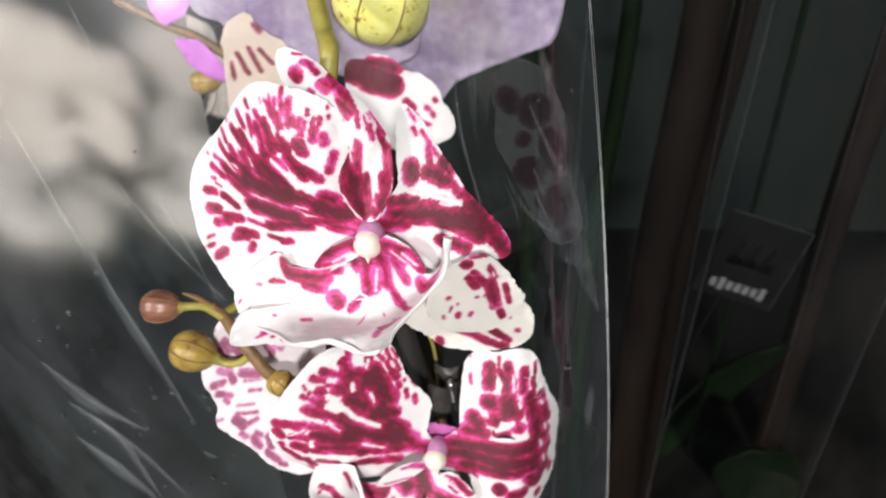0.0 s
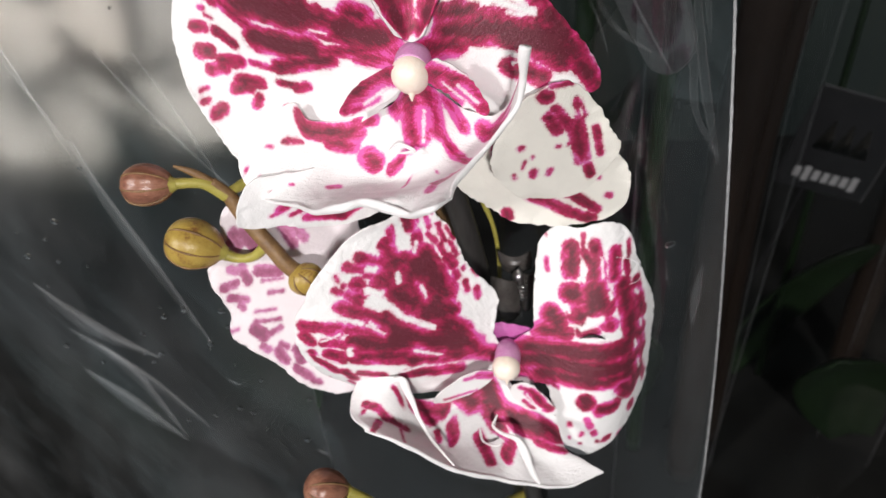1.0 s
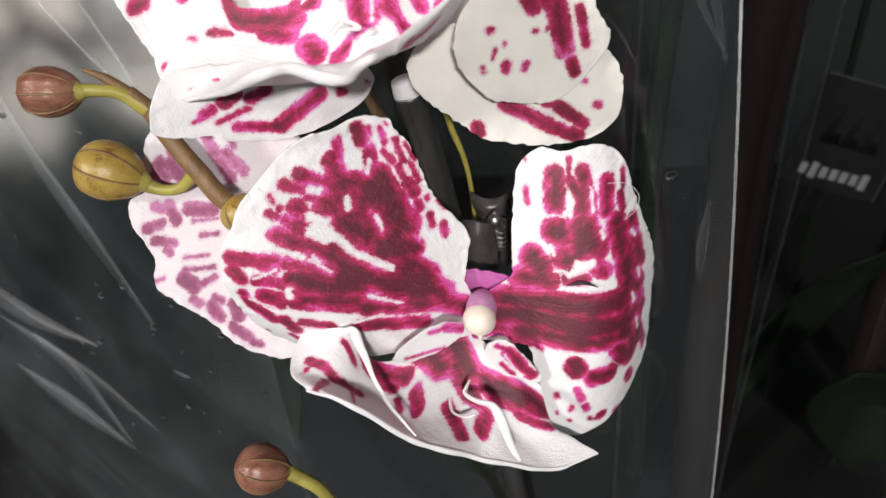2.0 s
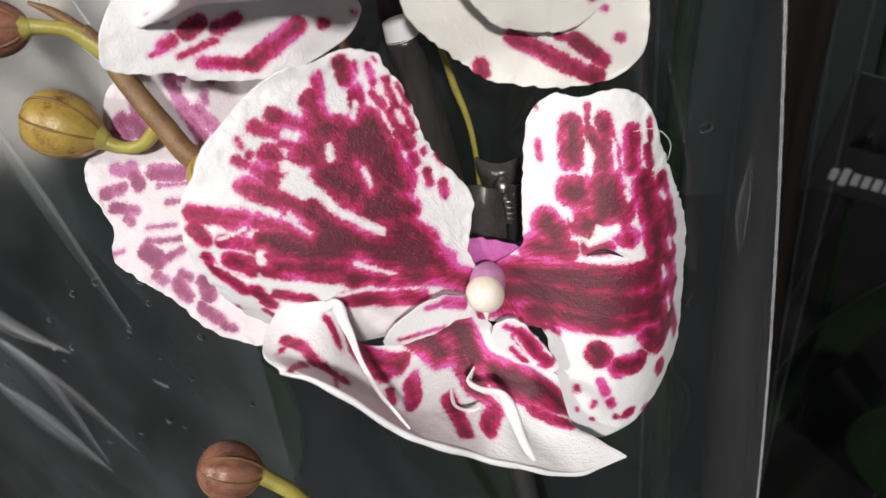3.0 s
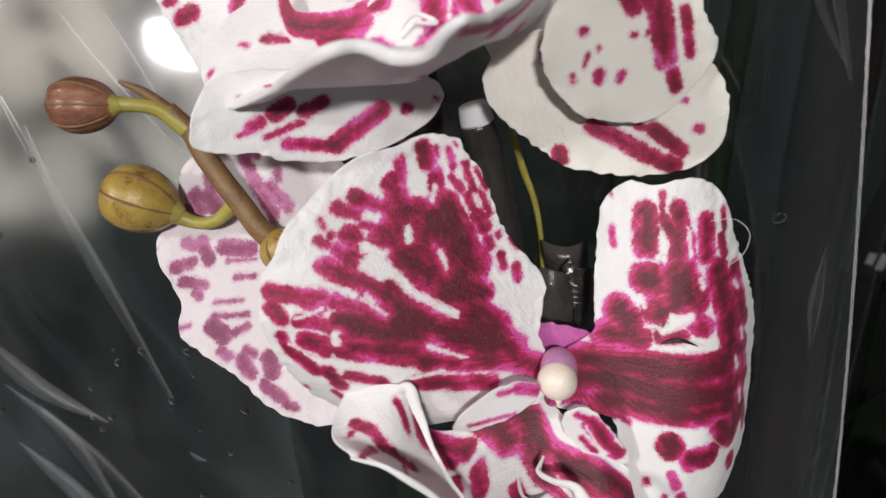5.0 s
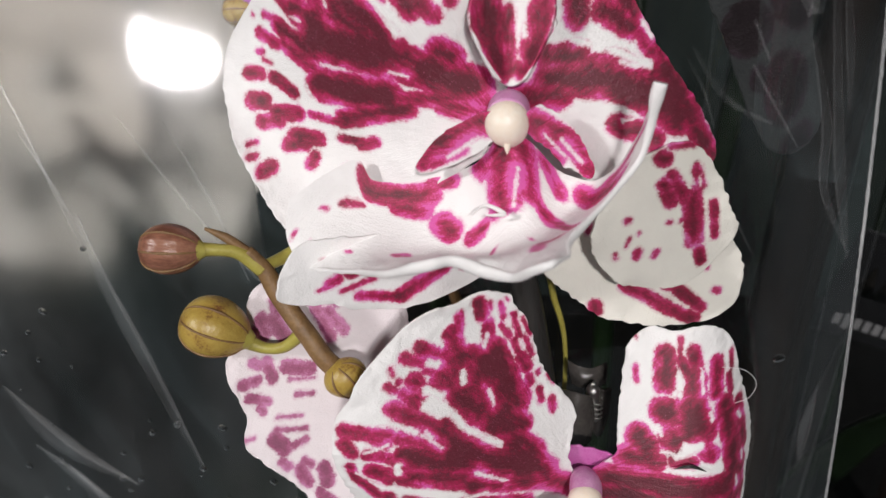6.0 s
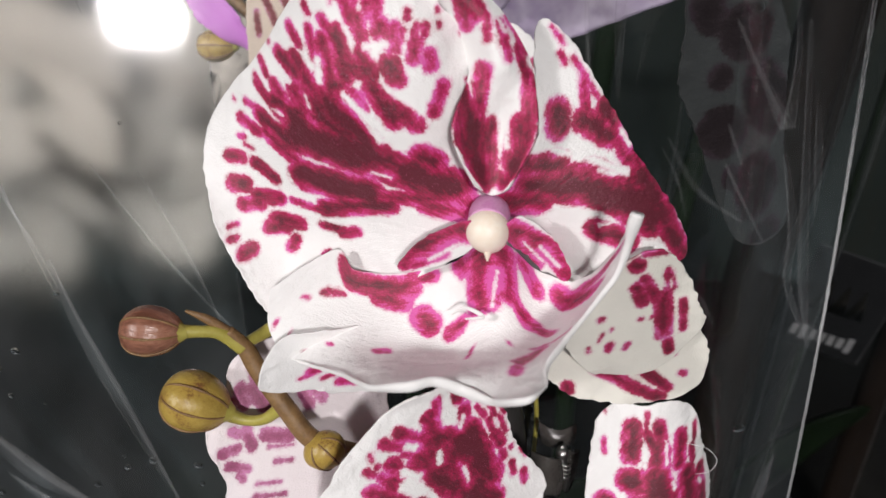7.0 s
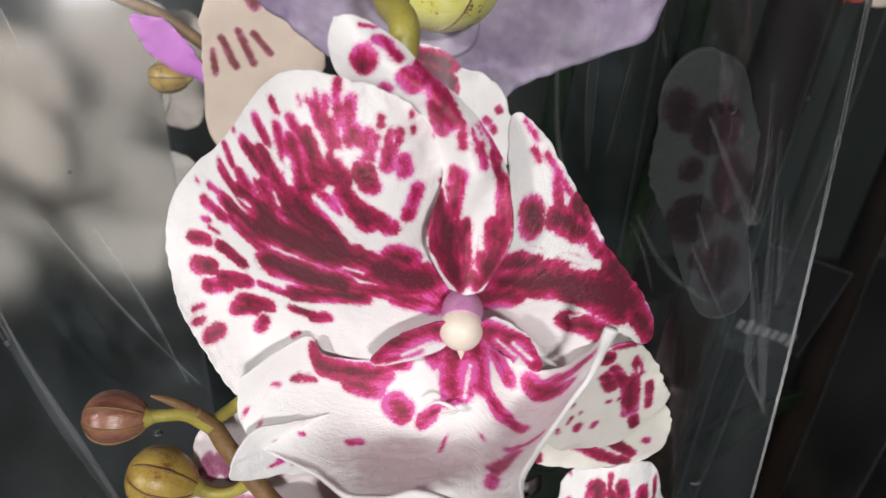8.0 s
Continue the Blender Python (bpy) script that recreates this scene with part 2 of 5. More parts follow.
FILM_FROST = frosted_material("creased_milky_film", 0.95)
WATER, water_nt, water_b = material("water_drop", 0.03)
water_b.inputs["Transmission Weight"].default_value = 1.0
water_b.inputs["IOR"].default_value = 1.33
FILM_DIM = film_material("film_of_neighbours", 0.001, 0.3, 0.25)
# Beige milk in this film paints a greyish reflection.
FILM_GREY_SHEEN = film_material("grey_sheen_film_of_neighbours", 0.006, 0.4, 0.3, milky=(0.5, 0.47, 0.4))


# ---- building ----

def spline(values, n, closed=False):
    """Catmull-Rom through evenly spaced rows of values, at n places."""
    v = np.asarray(values, float)
    k = len(v)
    s = np.arange(n) * (k / n) if closed else np.linspace(0, k - 1, n)
    i = np.minimum(np.floor(s).astype(int), k - 1 if closed else k - 2)
    f = (s - i).reshape((-1,) + (1,) * (v.ndim - 1))
    if closed:
        a, b, c, d = (v[(i + j) % k] for j in (-1, 0, 1, 2))
    else:
        a, b, c, d = (v[np.clip(i + j, 0, k - 1)] for j in (-1, 0, 1, 2))
    return b + 0.5 * f * (c - a + f * (2 * a - 5 * b + 4 * c - d + f * (3 * (b - c) + d - a)))


def disc_grid(cx, cz, radii, bend, rings, segs):
    """A petal blade: rings round (cx, cz) out to a smooth outline; its depth is a bent plane. Millimetres."""
    r = spline(radii, segs, True)
    th = np.arange(segs) * 2 * math.pi / segs
    s = np.linspace(0.02, 1, rings)[:, None]
    x, z = cx + s * r * np.cos(th), cz + s * r * np.sin(th)
    dx, dz = x - cx, z - cz
    powers = (1 + 0 * dx, dx, dz, dx ** 2, dz ** 2, dx * dz, dx ** 3, dx * dx * dz, dx * dz * dz, dz ** 3)
    y = sum(k * p for k, p in zip(bend, powers))
    return np.stack([x, y, z], -1)


def cage_grid(cage, nu, nv):
    """A curled sheet through a coarse cage of rows of (x, y, z)."""
    rows = np.stack([spline(row, nu) for row in np.asarray(cage, float)])
    return spline(rows, nv)



def mesh_from(name, verts, faces):
    me = bpy.data.meshes.new(name)
    me.from_pydata([tuple(v) for v in verts], [], faces)
    me.update()
    me.polygons.foreach_set("use_smooth", [True] * len(me.polygons))
    return me


def grid_faces(rows, cols, closed=False, cap=False):
    f = []
    for i in range(rows - 1):
        for j in range(cols if closed else cols - 1):
            k = (j + 1) % cols
            f.append((i * cols + j, i * cols + k, (i + 1) * cols + k, (i + 1) * cols + j))
    if cap:
        f.append(tuple(range(cols))[::-1])
        f.append(tuple((rows - 1) * cols + j for j in range(cols)))
    return f


def part(name, data, mat, parent=None, label=""):
    """Links a mesh or bmesh as one object, under a thing or part."""
    if isinstance(data, bmesh.types.BMesh):
        me = bpy.data.meshes.new(name)
        data.to_mesh(me)
        data.free()
        me.polygons.foreach_set("use_smooth", [True] * len(me.polygons))
        data = me
    data.materials.clear()
    data.materials.append(mat)
    ob = new(name, data)
    ob.parent = parent
    if label:
        ob["label"] = label
    return ob


def thing(name, at, label, category, group="", kind=""):
    ob = new(name)
    ob.location = at
    return tagged(ob, label, category, group, kind)


def tube(path, radii, n=14, steps=0, flat=1.0):
    """A round bar along a smooth path (metres); closed at both ends."""
    p = spline(path, steps or len(path) * 8)
    r = spline(np.asarray(radii, float)[:, None], len(p))[:, 0]
    t = np.gradient(p, axis=0)
    t /= np.linalg.norm(t, axis=1)[:, None] + 1e-12
    ref = np.array([0.0, 1.0, 0.0]) if abs(t[:, 1]).mean() < 0.8 else np.array([1.0, 0.0, 0.0])
    a = np.cross(t, ref)
    a /= np.linalg.norm(a, axis=1)[:, None] + 1e-12
    b = np.cross(t, a)
    th = np.arange(n) * 2 * math.pi / n
    v = p[:, None] + r[:, None, None] * (np.cos(th)[None, :, None] * a[:, None] + flat * np.sin(th)[None, :, None] * b[:, None])
    return mesh_from("tube", v.reshape(-1, 3), grid_faces(len(p), n, True, True))


def pigment(x, z, spots, gaps, radial=True, axis=None):
    """How deep each place lies inside the spots, in millimetres (negative: outside). A spot is an oval (x, z, length, width) or a stroke (x0, z0, x1, z1, width)."""
    def depth(blob, bleed):
        if len(blob) == 5:
            ax, az, bx, bz, width = blob
            ux, uz = bx - ax, bz - az
            f = np.clip(((x - ax) * ux + (z - az) * uz) / (ux * ux + uz * uz + 1e-9), 0, 1)
            return width / 2 + min(0.3, 0.08 + 0.05 * width) * bleed - np.hypot(x - ax - f * ux, z - az - f * uz)
        bx, bz, length, width = blob
        an = axis if axis is not None else math.atan2(bz, bx) if radial else 0.0
        dx, dz = x - bx, 0.9 * (z - bz)
        u, v = dx * math.cos(an) + dz * math.sin(an), -dx * math.sin(an) + dz * math.cos(an)
        return (1 - np.hypot(u / (length / 2), v / (width / 2))) * min(length, width) / 2

    def field(blobs, soft=0.18, bleed=1.0):
        total = np.full(len(x), math.exp(-6.0 / soft))
        for blob in blobs:
            total += np.exp(np.clip(depth(blob, bleed), -6, 9) / soft)
        return soft * np.log(total)
    size = [b[4] if len(b) == 5 else max(b[2:]) / 3.5 for b in spots]
    broad = field([b for b, w in zip(spots, size) if w >= 2.6])
    freckle = field([b for b, w in zip(spots, size) if w < 2.6])
    if gaps:
        clear = -field(gaps, 0.15, 0.0) - 0.05
        broad, freckle = np.minimum(broad, clear), np.minimum(freckle, clear)
    return broad, freckle


def colour_in(me, x, z, spots, gaps, seed, radial=True, heart=14.0, rag=1.0, along=False, axis=None):
    """Stores pigment, nearness to the heart, and coordinates that run along the petal's veins."""
    s, freckle = pigment(x, z, spots, gaps, radial, axis)
    me.attributes.new("freckle", "FLOAT", "POINT").data.foreach_set("value", freckle.astype(np.float32))
    me.attributes.new("pigment", "FLOAT", "POINT").data.foreach_set("value", s.astype(np.float32))
    me.attributes.new("heart", "FLOAT", "POINT").data.foreach_set("value", np.clip(1.3 - np.hypot(x, z) / heart, 0, 1).astype(np.float32))
    r = np.hypot(x, z)
    me.attributes.new("rag", "FLOAT", "POINT").data.foreach_set("value", np.full(len(x), rag, np.float32))
    if radial:
        veins = np.stack([np.arctan2(x, z) * 18.0, r / 4.5, np.full(len(x), seed * 3.1)], -1)
    elif along:
        veins = np.stack([x * 0.8, z / 4.0, np.full(len(x), seed * 3.1)], -1)
    else:
        veins = np.stack([x / 4.0, z * 0.8, np.full(len(x), seed * 3.1)], -1)
    me.attributes.new("polar", "FLOAT_VECTOR", "POINT").data.foreach_set("vector", veins.astype(np.float32).ravel())


def thick(ob, mm=0.5):
    mod = ob.modifiers.new("thickness", "SOLIDIFY")
    mod.thickness, mod.offset = mm / 1000, 0
    return ob


def blade(name, parent, shape, mat=None, seed=1, ruffle=0.35, rings=56, segs=200, heart=14.0, lift=0.0, label="", rag=1.0, axis=None):
    """One petal or sepal of a flower, in the flower's own millimetres."""
    g = disc_grid(*shape["centre"], shape["radii"], shape["bend"], rings, segs)
    s = np.linspace(0.02, 1, rings)
    for i in range(rings):
        for j in range(segs):
            p = g[i, j]
            wave = noise.noise(Vector((p[0] / 9, p[2] / 9, seed * 5.1))) * 1.0 + noise.noise(Vector((p[0] / 3.2, p[2] / 3.2, seed * 2.7))) * 0.5 * s[i] ** 3
            edge = noise.noise(Vector((p[0] / 1.6, p[2] / 1.6, seed))) * 0.4 * s[i] ** 8
            p[1] += ruffle * wave * (0.3 + s[i] ** 2) * 2 + lift
            p[0] += edge
            p[2] += edge
    v = g.reshape(-1, 3)
    faces = grid_faces(rings, segs, True)
    faces.append(tuple(range(segs))[::-1])
    me = mesh_from(name, v / 1000, faces)
    colour_in(me, v[:, 0], v[:, 2], shape["spots"], shape["gaps"], seed, heart=heart, rag=rag, axis=axis)
    return thick(part(name, me, mat or PETAL, parent, label))


def sheet(name, parent, shape, mat=None, seed=1, nu=280, nv=150, ruffle=0.25, heart=14.0, label="", rag=0.55, along=False):
    """A curled lip."""
    g = cage_grid(shape["cage"], nu, nv)
    run = np.concatenate([np.zeros((1, nu)), np.cumsum(np.linalg.norm(np.diff(g, axis=0), axis=-1), axis=0)])
    for i in range(nv):
        for j in range(nu):
            p = g[i, j]
            w = noise.noise(Vector((p[0] / 6, p[1] / 6, p[2] / 6 + seed))) + 0.4 * noise.noise(Vector((p[0] / 2, p[1] / 2, p[2] / 2)))
            p[1] += ruffle * w
            p[2] += ruffle * w
    v = g.reshape(-1, 3)
    me = mesh_from(name, v / 1000, grid_faces(nv, nu))
    colour_in(me, v[:, 0], run.reshape(-1), shape["spots"], shape["gaps"], seed, radial=False, heart=heart, rag=rag, along=along)
    return thick(part(name, me, mat or PETAL, parent, label), 0.7)


def ball(rx, ry, rz, nu=40, nv=28, groove=0.0, lobes=3, tip=0.0):
    """A rounded body, longer or shorter on each axis, with grooves that run from end to end along x."""
    v = []
    for i in range(nv):
        a = math.pi * (i + 0.02) / (nv - 0.96)
        for j in range(nu):
            b = 2 * math.pi * j / nu
            k = 1 - groove * max(0, math.cos(lobes * b)) ** 8
            taper = 1 - tip * math.cos(a)
            v.append((rx * math.cos(a), ry * math.sin(a) * math.cos(b) * k * taper, rz * math.sin(a) * math.sin(b) * k * taper))
    return mesh_from("ball", v, grid_faces(nv, nu, True, True))


def box(sx, sy, sz, bevel=0.0):
    bm = bmesh.new()
    bmesh.ops.create_cube(bm, size=1)
    bmesh.ops.scale(bm, vec=(sx, sy, sz), verts=bm.verts)
    if bevel:
        bmesh.ops.bevel(bm, geom=bm.edges[:], offset=bevel, segments=2, affect="EDGES", profile=0.5)
    return bm


def block(name, at, size, mat, label, category, kind="structure", bevel=0.0):
    ob = part(name, box(*size, bevel), mat)
    ob.data.polygons.foreach_set("use_smooth", [False] * len(ob.data.polygons))
    ob.location = at
    return tagged(ob, label, category, "", kind)


# ---- the room ----
block("floor", (0, -1.1, -0.05), (6, 4.2, 0.1), SHOP_FLOOR, "grey tiled shop floor below the display", "floor")
block("ceiling", (0, -1.1, 2.55), (6, 4.2, 0.1), SHOP_WALL, "plain pale grey ceiling over the shop", "ceiling")
block("wall_north", (0, 0.95, 1.25), (6, 0.1, 2.5), SHADED_WALL, "panel wall behind the plant display, coloured near black for shade", "wall")
block("wall_south", (0, -3.15, 1.25), (6, 0.1, 2.5), SHOP_WALL, "plain grey wall across the shop", "wall")
block("wall_west", (-2.95, -1.1, 1.25), (0.1, 4.0, 2.5), SHOP_WALL, "plain grey side wall of the shop", "wall")
block("wall_east", (2.95, -1.1, 1.25), (0.1, 4.0, 2.5), SHOP_WALL, "plain grey side wall of the shop", "wall")
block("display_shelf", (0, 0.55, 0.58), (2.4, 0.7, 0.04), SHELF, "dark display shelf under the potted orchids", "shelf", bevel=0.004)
# The second housing only goes with the added front light.
for place in ((-2.2, -1.65, 2.475), (0.4, -2.75, 2.475)):
    lampcase = thing("glare_and_fill_lamp", place, "round white ceiling lamp, one for the film glare, one added front light", "lamp", "ceiling lamps")
    rim = bmesh.new()
    bmesh.ops.create_cone(rim, cap_ends=True, segments=40, radius1=0.2, radius2=0.2, depth=0.05)
    part("housing", rim, LAMP_WHITE, lampcase)


# ---- the flowers ----
# outlines, bends and pigment strokes (start, end, width) in millimetres from each flower's heart
U_PETAL_LEFT = dict(centre=(-31.8, 17.3), radii=[26.1, 27.0, 30.8, 33.0, 32.9, 32.8, 31.9, 30.3, 29.1, 27.4, 24.5, 21.6, 19.5, 18.4, 18.1, 18.4, 19.9, 21.7, 24.4, 27.2, 29.3, 30.5, 32.6, 34.5, 37.1, 39.9, 40.8, 38.6, 35.9, 33.8, 33.0, 33.1, 34.4, 37.2, 35.4, 28.9],
    bend=(8.1424, -0.55657, -0.17817, 0.011489, 0.0073598, -0.012821, 0.00020663, 0.0008202, -0.00017422, 0.00038927),
    spots=[(-22.1, 45.2, -22.3, 43.4, 1.3), (-34.0, 40.1, -32.9, 38.9, 1.1), (-28.8, 42.0, -28.6, 41.3, 0.5), (-27.3, 42.2, -26.7, 41.5, 0.6), (-25.8, 43.2, -25.5, 42.1, 0.7), (-25.7, 41.4, -24.2, 38.0, 2.1), (-24.0, 42.6, -24.5, 40.0, 1.3), (-22.1, 42.3, -21.6, 40.0, 1.3), (-19.8, 42.9, -20.1, 39.0, 1.9), (-19.4, 38.8, -19.7, 37.8, 2.6), (-37.2, 36.1, -35.1, 33.6, 1.7), (-32.8, 36.6, -32.3, 34.6, 1.8), (-32.3, 34.6, -31.5, 32.2, 1.6), (-30.3, 38.6, -28.2, 36.3, 1.8), (-23.2, 39.0, -22.5, 35.8, 2.5), (-18.5, 38.6, -18.7, 37.4, 1.3), (-17.1, 38.2, -17.5, 35.3, 2.1), (-15.8, 37.8, -16.4, 34.8, 1.3)],
    gaps=[(-38.5, 26.9, -37.5, 26.7, 1.2), (-31.0, 31.8, -30.8, 28.4, 1.3), (-25.5, 37.8, -24.2, 35.5, 1.0), (-21.8, 35.2, -18.4, 35.7, 1.2), (-26.0, 26.7, -22.1, 23.1, 1.4), (-22.1, 23.1, -19.8, 18.7, 1.4), (-19.8, 18.7, -12.2, 19.0, 1.2), (-33.8, 25.1, -33.2, 23.0, 0.5), (-47.8, 12.1, -39.8, 6.9, 0.8), (-39.8, 6.2, -37.5, 2.6, 0.7), (-41.8, 20.4, -39.4, 19.7, 0.5), (-21.7, 11.5, -18.5, 10.7, 0.6)])
U_PETAL_LEFT["spots"] += [(-14.8, 40.7, -14.9, 39.8, 1.1), (-13.3, 38.4, -13.6, 37.4, 1.1), (-11.7, 38.5, -11.8, 37.2, 1.2), (-9.8, 40.7, -9.8, 40.4, 0.7), (-9.5, 38.5, -9.5, 38.2, 0.7), (-5.6, 36.7, -5.2, 36.6, 0.6), (-42.5, 32.4, -42.4, 32.0, 0.4), (-13.3, 35.9, -13.7, 33.3, 2.4), (-11.2, 33.8, -10.8, 32.1, 2.5), (-17.8, 32.8, -16.6, 30.3, 3.4), (-8.6, 28.5, -10.1, 24.3, 2.3), (-20.9, 28.3, -17.2, 22.8, 3.4), (-18.1, 25.7, -13.2, 22.1, 3.1), (-22.9, 26.8, -22.2, 24.7, 1.4), (-4.4, 28.8, -3.7, 28.2, 0.7), (-51.8, 19.7, -51.5, 19.6, 0.6), (-44.5, 28.8, -42.9, 26.4, 1.3), (-45.7, 25.6, -44.7, 24.6, 1.1)]
U_PETAL_LEFT["spots"] += [(-39.7, 31.0, -35.8, 28.5, 2.7), (-41.0, 25.2, -39.0, 23.4, 2.4), (-36.0, 31.2, -32.3, 26.8, 2.7), (-45.3, 24.3, -41.1, 20.7, 1.8), (-48.4, 20.0, -45.1, 19.6, 1.4), (-49.8, 16.4, -45.6, 14.7, 2.3), (-50.6, 12.8, -49.6, 12.9, 1.2), (-49.5, 11.3, -47.5, 10.7, 0.7), (-53.1, 8.4, -50.6, 8.6, 2.6), (-52.5, 3.1, -49.9, 3.2, 3.4), (-47.2, 8.0, -43.2, 5.6, 2.6), (-50.4, -1.0, -47.1, -0.9, 2.9), (-47.0, 1.1, -42.5, 0.9, 3.1), (-53.6, -5.2, -52.1, -4.9, 1.1), (-53.5, -7.7, -52.1, -7.6, 1.2), (-50.6, -10.4, -48.8, -9.9, 2.7), (-45.1, -5.5, -41.5, -5.3, 2.9), (-43.6, -3.6, -38.3, -4.0, 2.9)]
U_PETAL_LEFT["spots"] += [(-40.5, -9.4, -39.3, -7.8, 2.4), (-33.2, -3.5, -28.8, -3.6, 1.6), (-28.8, -4.3, -25.8, -3.4, 2.1), (-33.3, -9.8, -32.1, -8.9, 0.8), (-29.8, 35.0, -29.0, 28.0, 3.5), (-27.2, 36.6, -25.8, 29.9, 3.3), (-25.7, 31.9, -21.8, 31.7, 3.8), (-22.7, 33.9, -20.9, 30.8, 2.5), (-30.1, 27.1, -25.8, 20.7, 6.0), (-39.8, 21.3, -31.1, 16.1, 5.4), (-45.2, 18.4, -37.1, 13.6, 3.1), (-43.7, 14.8, -37.5, 10.6, 3.1), (-35.6, 17.0, -22.6, 14.6, 8.5), (-36.1, 7.5, -23.0, 6.7, 7.1), (-32.0, 1.0, -18.7, 4.5, 4.1), (-22.6, 14.6, -5.8, 8.6, 7.2), (-20.8, 6.1, -3.6, 7.1, 3.0), (-12.2, 15.7, -10.1, 14.2, 5.0)]
U_PETAL_LEFT["spots"] += [(-11.6, 5.4, -4.5, 3.7, 3.8), (-4.6, 6.0, 2.3, 2.5, 4.2), (-39.6, 1.0, -32.7, 0.0, 1.6), (-35.8, 25.3, -28.6, 19.8, 4.1), (-33.3, 29.0, -30.2, 26.5, 1.8), (-40.9, 22.5, -35.1, 21.0, 2.6), (-28.0, 27.8, -24.0, 26.1, 3.5), (-26.3, 21.8, -20.4, 16.5, 4.6), (-21.8, 30.9, -20.7, 29.6, 1.3)]
U_PETAL_RIGHT = dict(centre=(17.7, 12.9), radii=[12.0, 10.6, 10.0, 9.8, 9.9, 10.3, 11.2, 12.3, 14.3, 17.5, 22.7, 25.5, 19.1, 14.2, 11.6, 10.9, 11.3, 12.1, 14.6, 17.4, 18.7, 19.9, 22.1, 25.6, 30.5, 36.0, 46.5, 48.2, 25.9, 23.1, 22.1, 23.8, 30.6, 24.5, 17.7, 14.2],
    bend=(4.1391, 0.20959, 0.29744, 0.0092518, 0.013743, 0.015044, 0.00053037, -0.00025976, -0.00092157, -3.5843e-05),
    spots=[(12.4, 23.2, 12.3, 20.7, 4.3), (17.3, 21.5, 22.6, 18.5, 4.3), (17.2, 27.3, 17.9, 21.5, 1.9), (12.9, 32.1, 13.6, 30.9, 1.2), (11.4, 36.1, 13.4, 33.7, 0.8), (21.2, 23.4, 24.3, 18.2, 3.1), (15.5, 31.2, 20.0, 24.9, 1.0), (26.3, 15.8, 36.3, 0.9, 4.3), (7.8, 10.5, 19.8, 9.7, 6.2), (7.5, 14.1, 12.8, 14.7, 4.1), (19.7, 11.3, 32.6, 2.5, 7.0), (15.3, 11.2, 29.7, 5.6, 6.3), (30.8, 7.3, 40.5, -6.1, 4.0), (20.7, 1.8, 27.9, -1.2, 3.9), (1.7, 6.5, 9.1, 7.7, 6.3)],
    gaps=[(11.6, 17.1, 19.4, 14.8, 1.2), (19.4, 14.8, 26.4, 11.7, 1.5), (24.9, 19.0, 26.5, 16.7, 0.9), (20.7, 12.8, 24.2, 11.8, 0.8), (21.7, 2.4, 23.9, 2.9, 0.7)])
U_SEPAL_RIGHT = dict(centre=(29.3, -16.8), radii=[15.7, 14.5, 13.8, 13.8, 14.2, 14.7, 15.5, 16.6, 16.9, 16.4, 15.8, 15.5, 14.5, 13.4, 12.8, 12.8, 13.1, 13.1, 13.2, 13.3, 13.3, 13.3, 13.4, 13.5, 13.9, 14.0, 14.3, 14.7, 15.3, 15.9, 16.3, 16.3, 16.3, 16.7, 17.4, 17.2],
    bend=(-1.1, 0.3, -0.1, 0, 0, 0),
    spots=[(27.7, -2.4, 28.8, -3.2, 2.7), (29.7, -0.7, 33.8, -0.6, 1.4), (29.2, -8.0, 31.1, -11.9, 2.8), (30.3, -6.5, 34.9, -13.0, 2.4), (35.1, -5.4, 36.6, -9.2, 1.8), (35.1, -11.0, 37.2, -21.0, 3.7), (38.4, -23.3, 39.4, -26.2, 2.1), (39.8, -13.3, 41.4, -20.7, 1.6), (33.8, -16.4, 34.1, -16.1, 0.8), (22.7, -15.0, 23.1, -14.9, 1.2), (25.6, -22.4, 25.6, -23.2, 1.8), (29.6, -22.8, 29.4, -23.7, 1.3), (21.1, -22.2, 21.4, -23.1, 0.7), (23.2, -20.7, 23.7, -18.9, 0.5), (25.4, -18.0, 25.5, -18.3, 0.5), (31.3, -16.4, 31.5, -16.5, 0.9)],
    gaps=[(32.5, -6.4, 34.4, -9.5, 0.5), (35.9, -7.2, 36.6, -9.2, 0.4)])
U_SEPAL_UNDER = dict(centre=(27.0, -30.4), radii=[22.7, 21.9, 20.4, 17.7, 15.8, 14.6, 13.6, 13.2, 13.2, 13.6, 14.2, 15.4, 17.3, 19.2, 20.5, 21.9, 22.3, 20.6, 17.8, 15.7, 14.1, 13.1, 12.3, 11.9, 11.7, 11.4, 11.4, 11.8, 12.3, 13.3, 14.8, 16.8, 19.4, 21.8, 23.2, 23.2],
    bend=(4, 0.08, 0, 0, 0, 0),
    spots=[(19.4, -37.6, 19.5, -38.8, 2.7), (16.8, -17.5, 16.7, -20.4, 1.2), (25.4, -33.0, 33.5, -37.8, 2.8), (33.5, -37.8, 40.6, -41.7, 3.1), (36.4, -34.4, 41.7, -38.9, 2.5), (33.6, -33.6, 37.5, -34.7, 1.3), (44.3, -34.8, 45.0, -35.0, 1.5), (41.5, -29.6, 42.1, -29.6, 0.9)],
    gaps=[(31.5, -34.2, 39.0, -38.8, 0.8)])
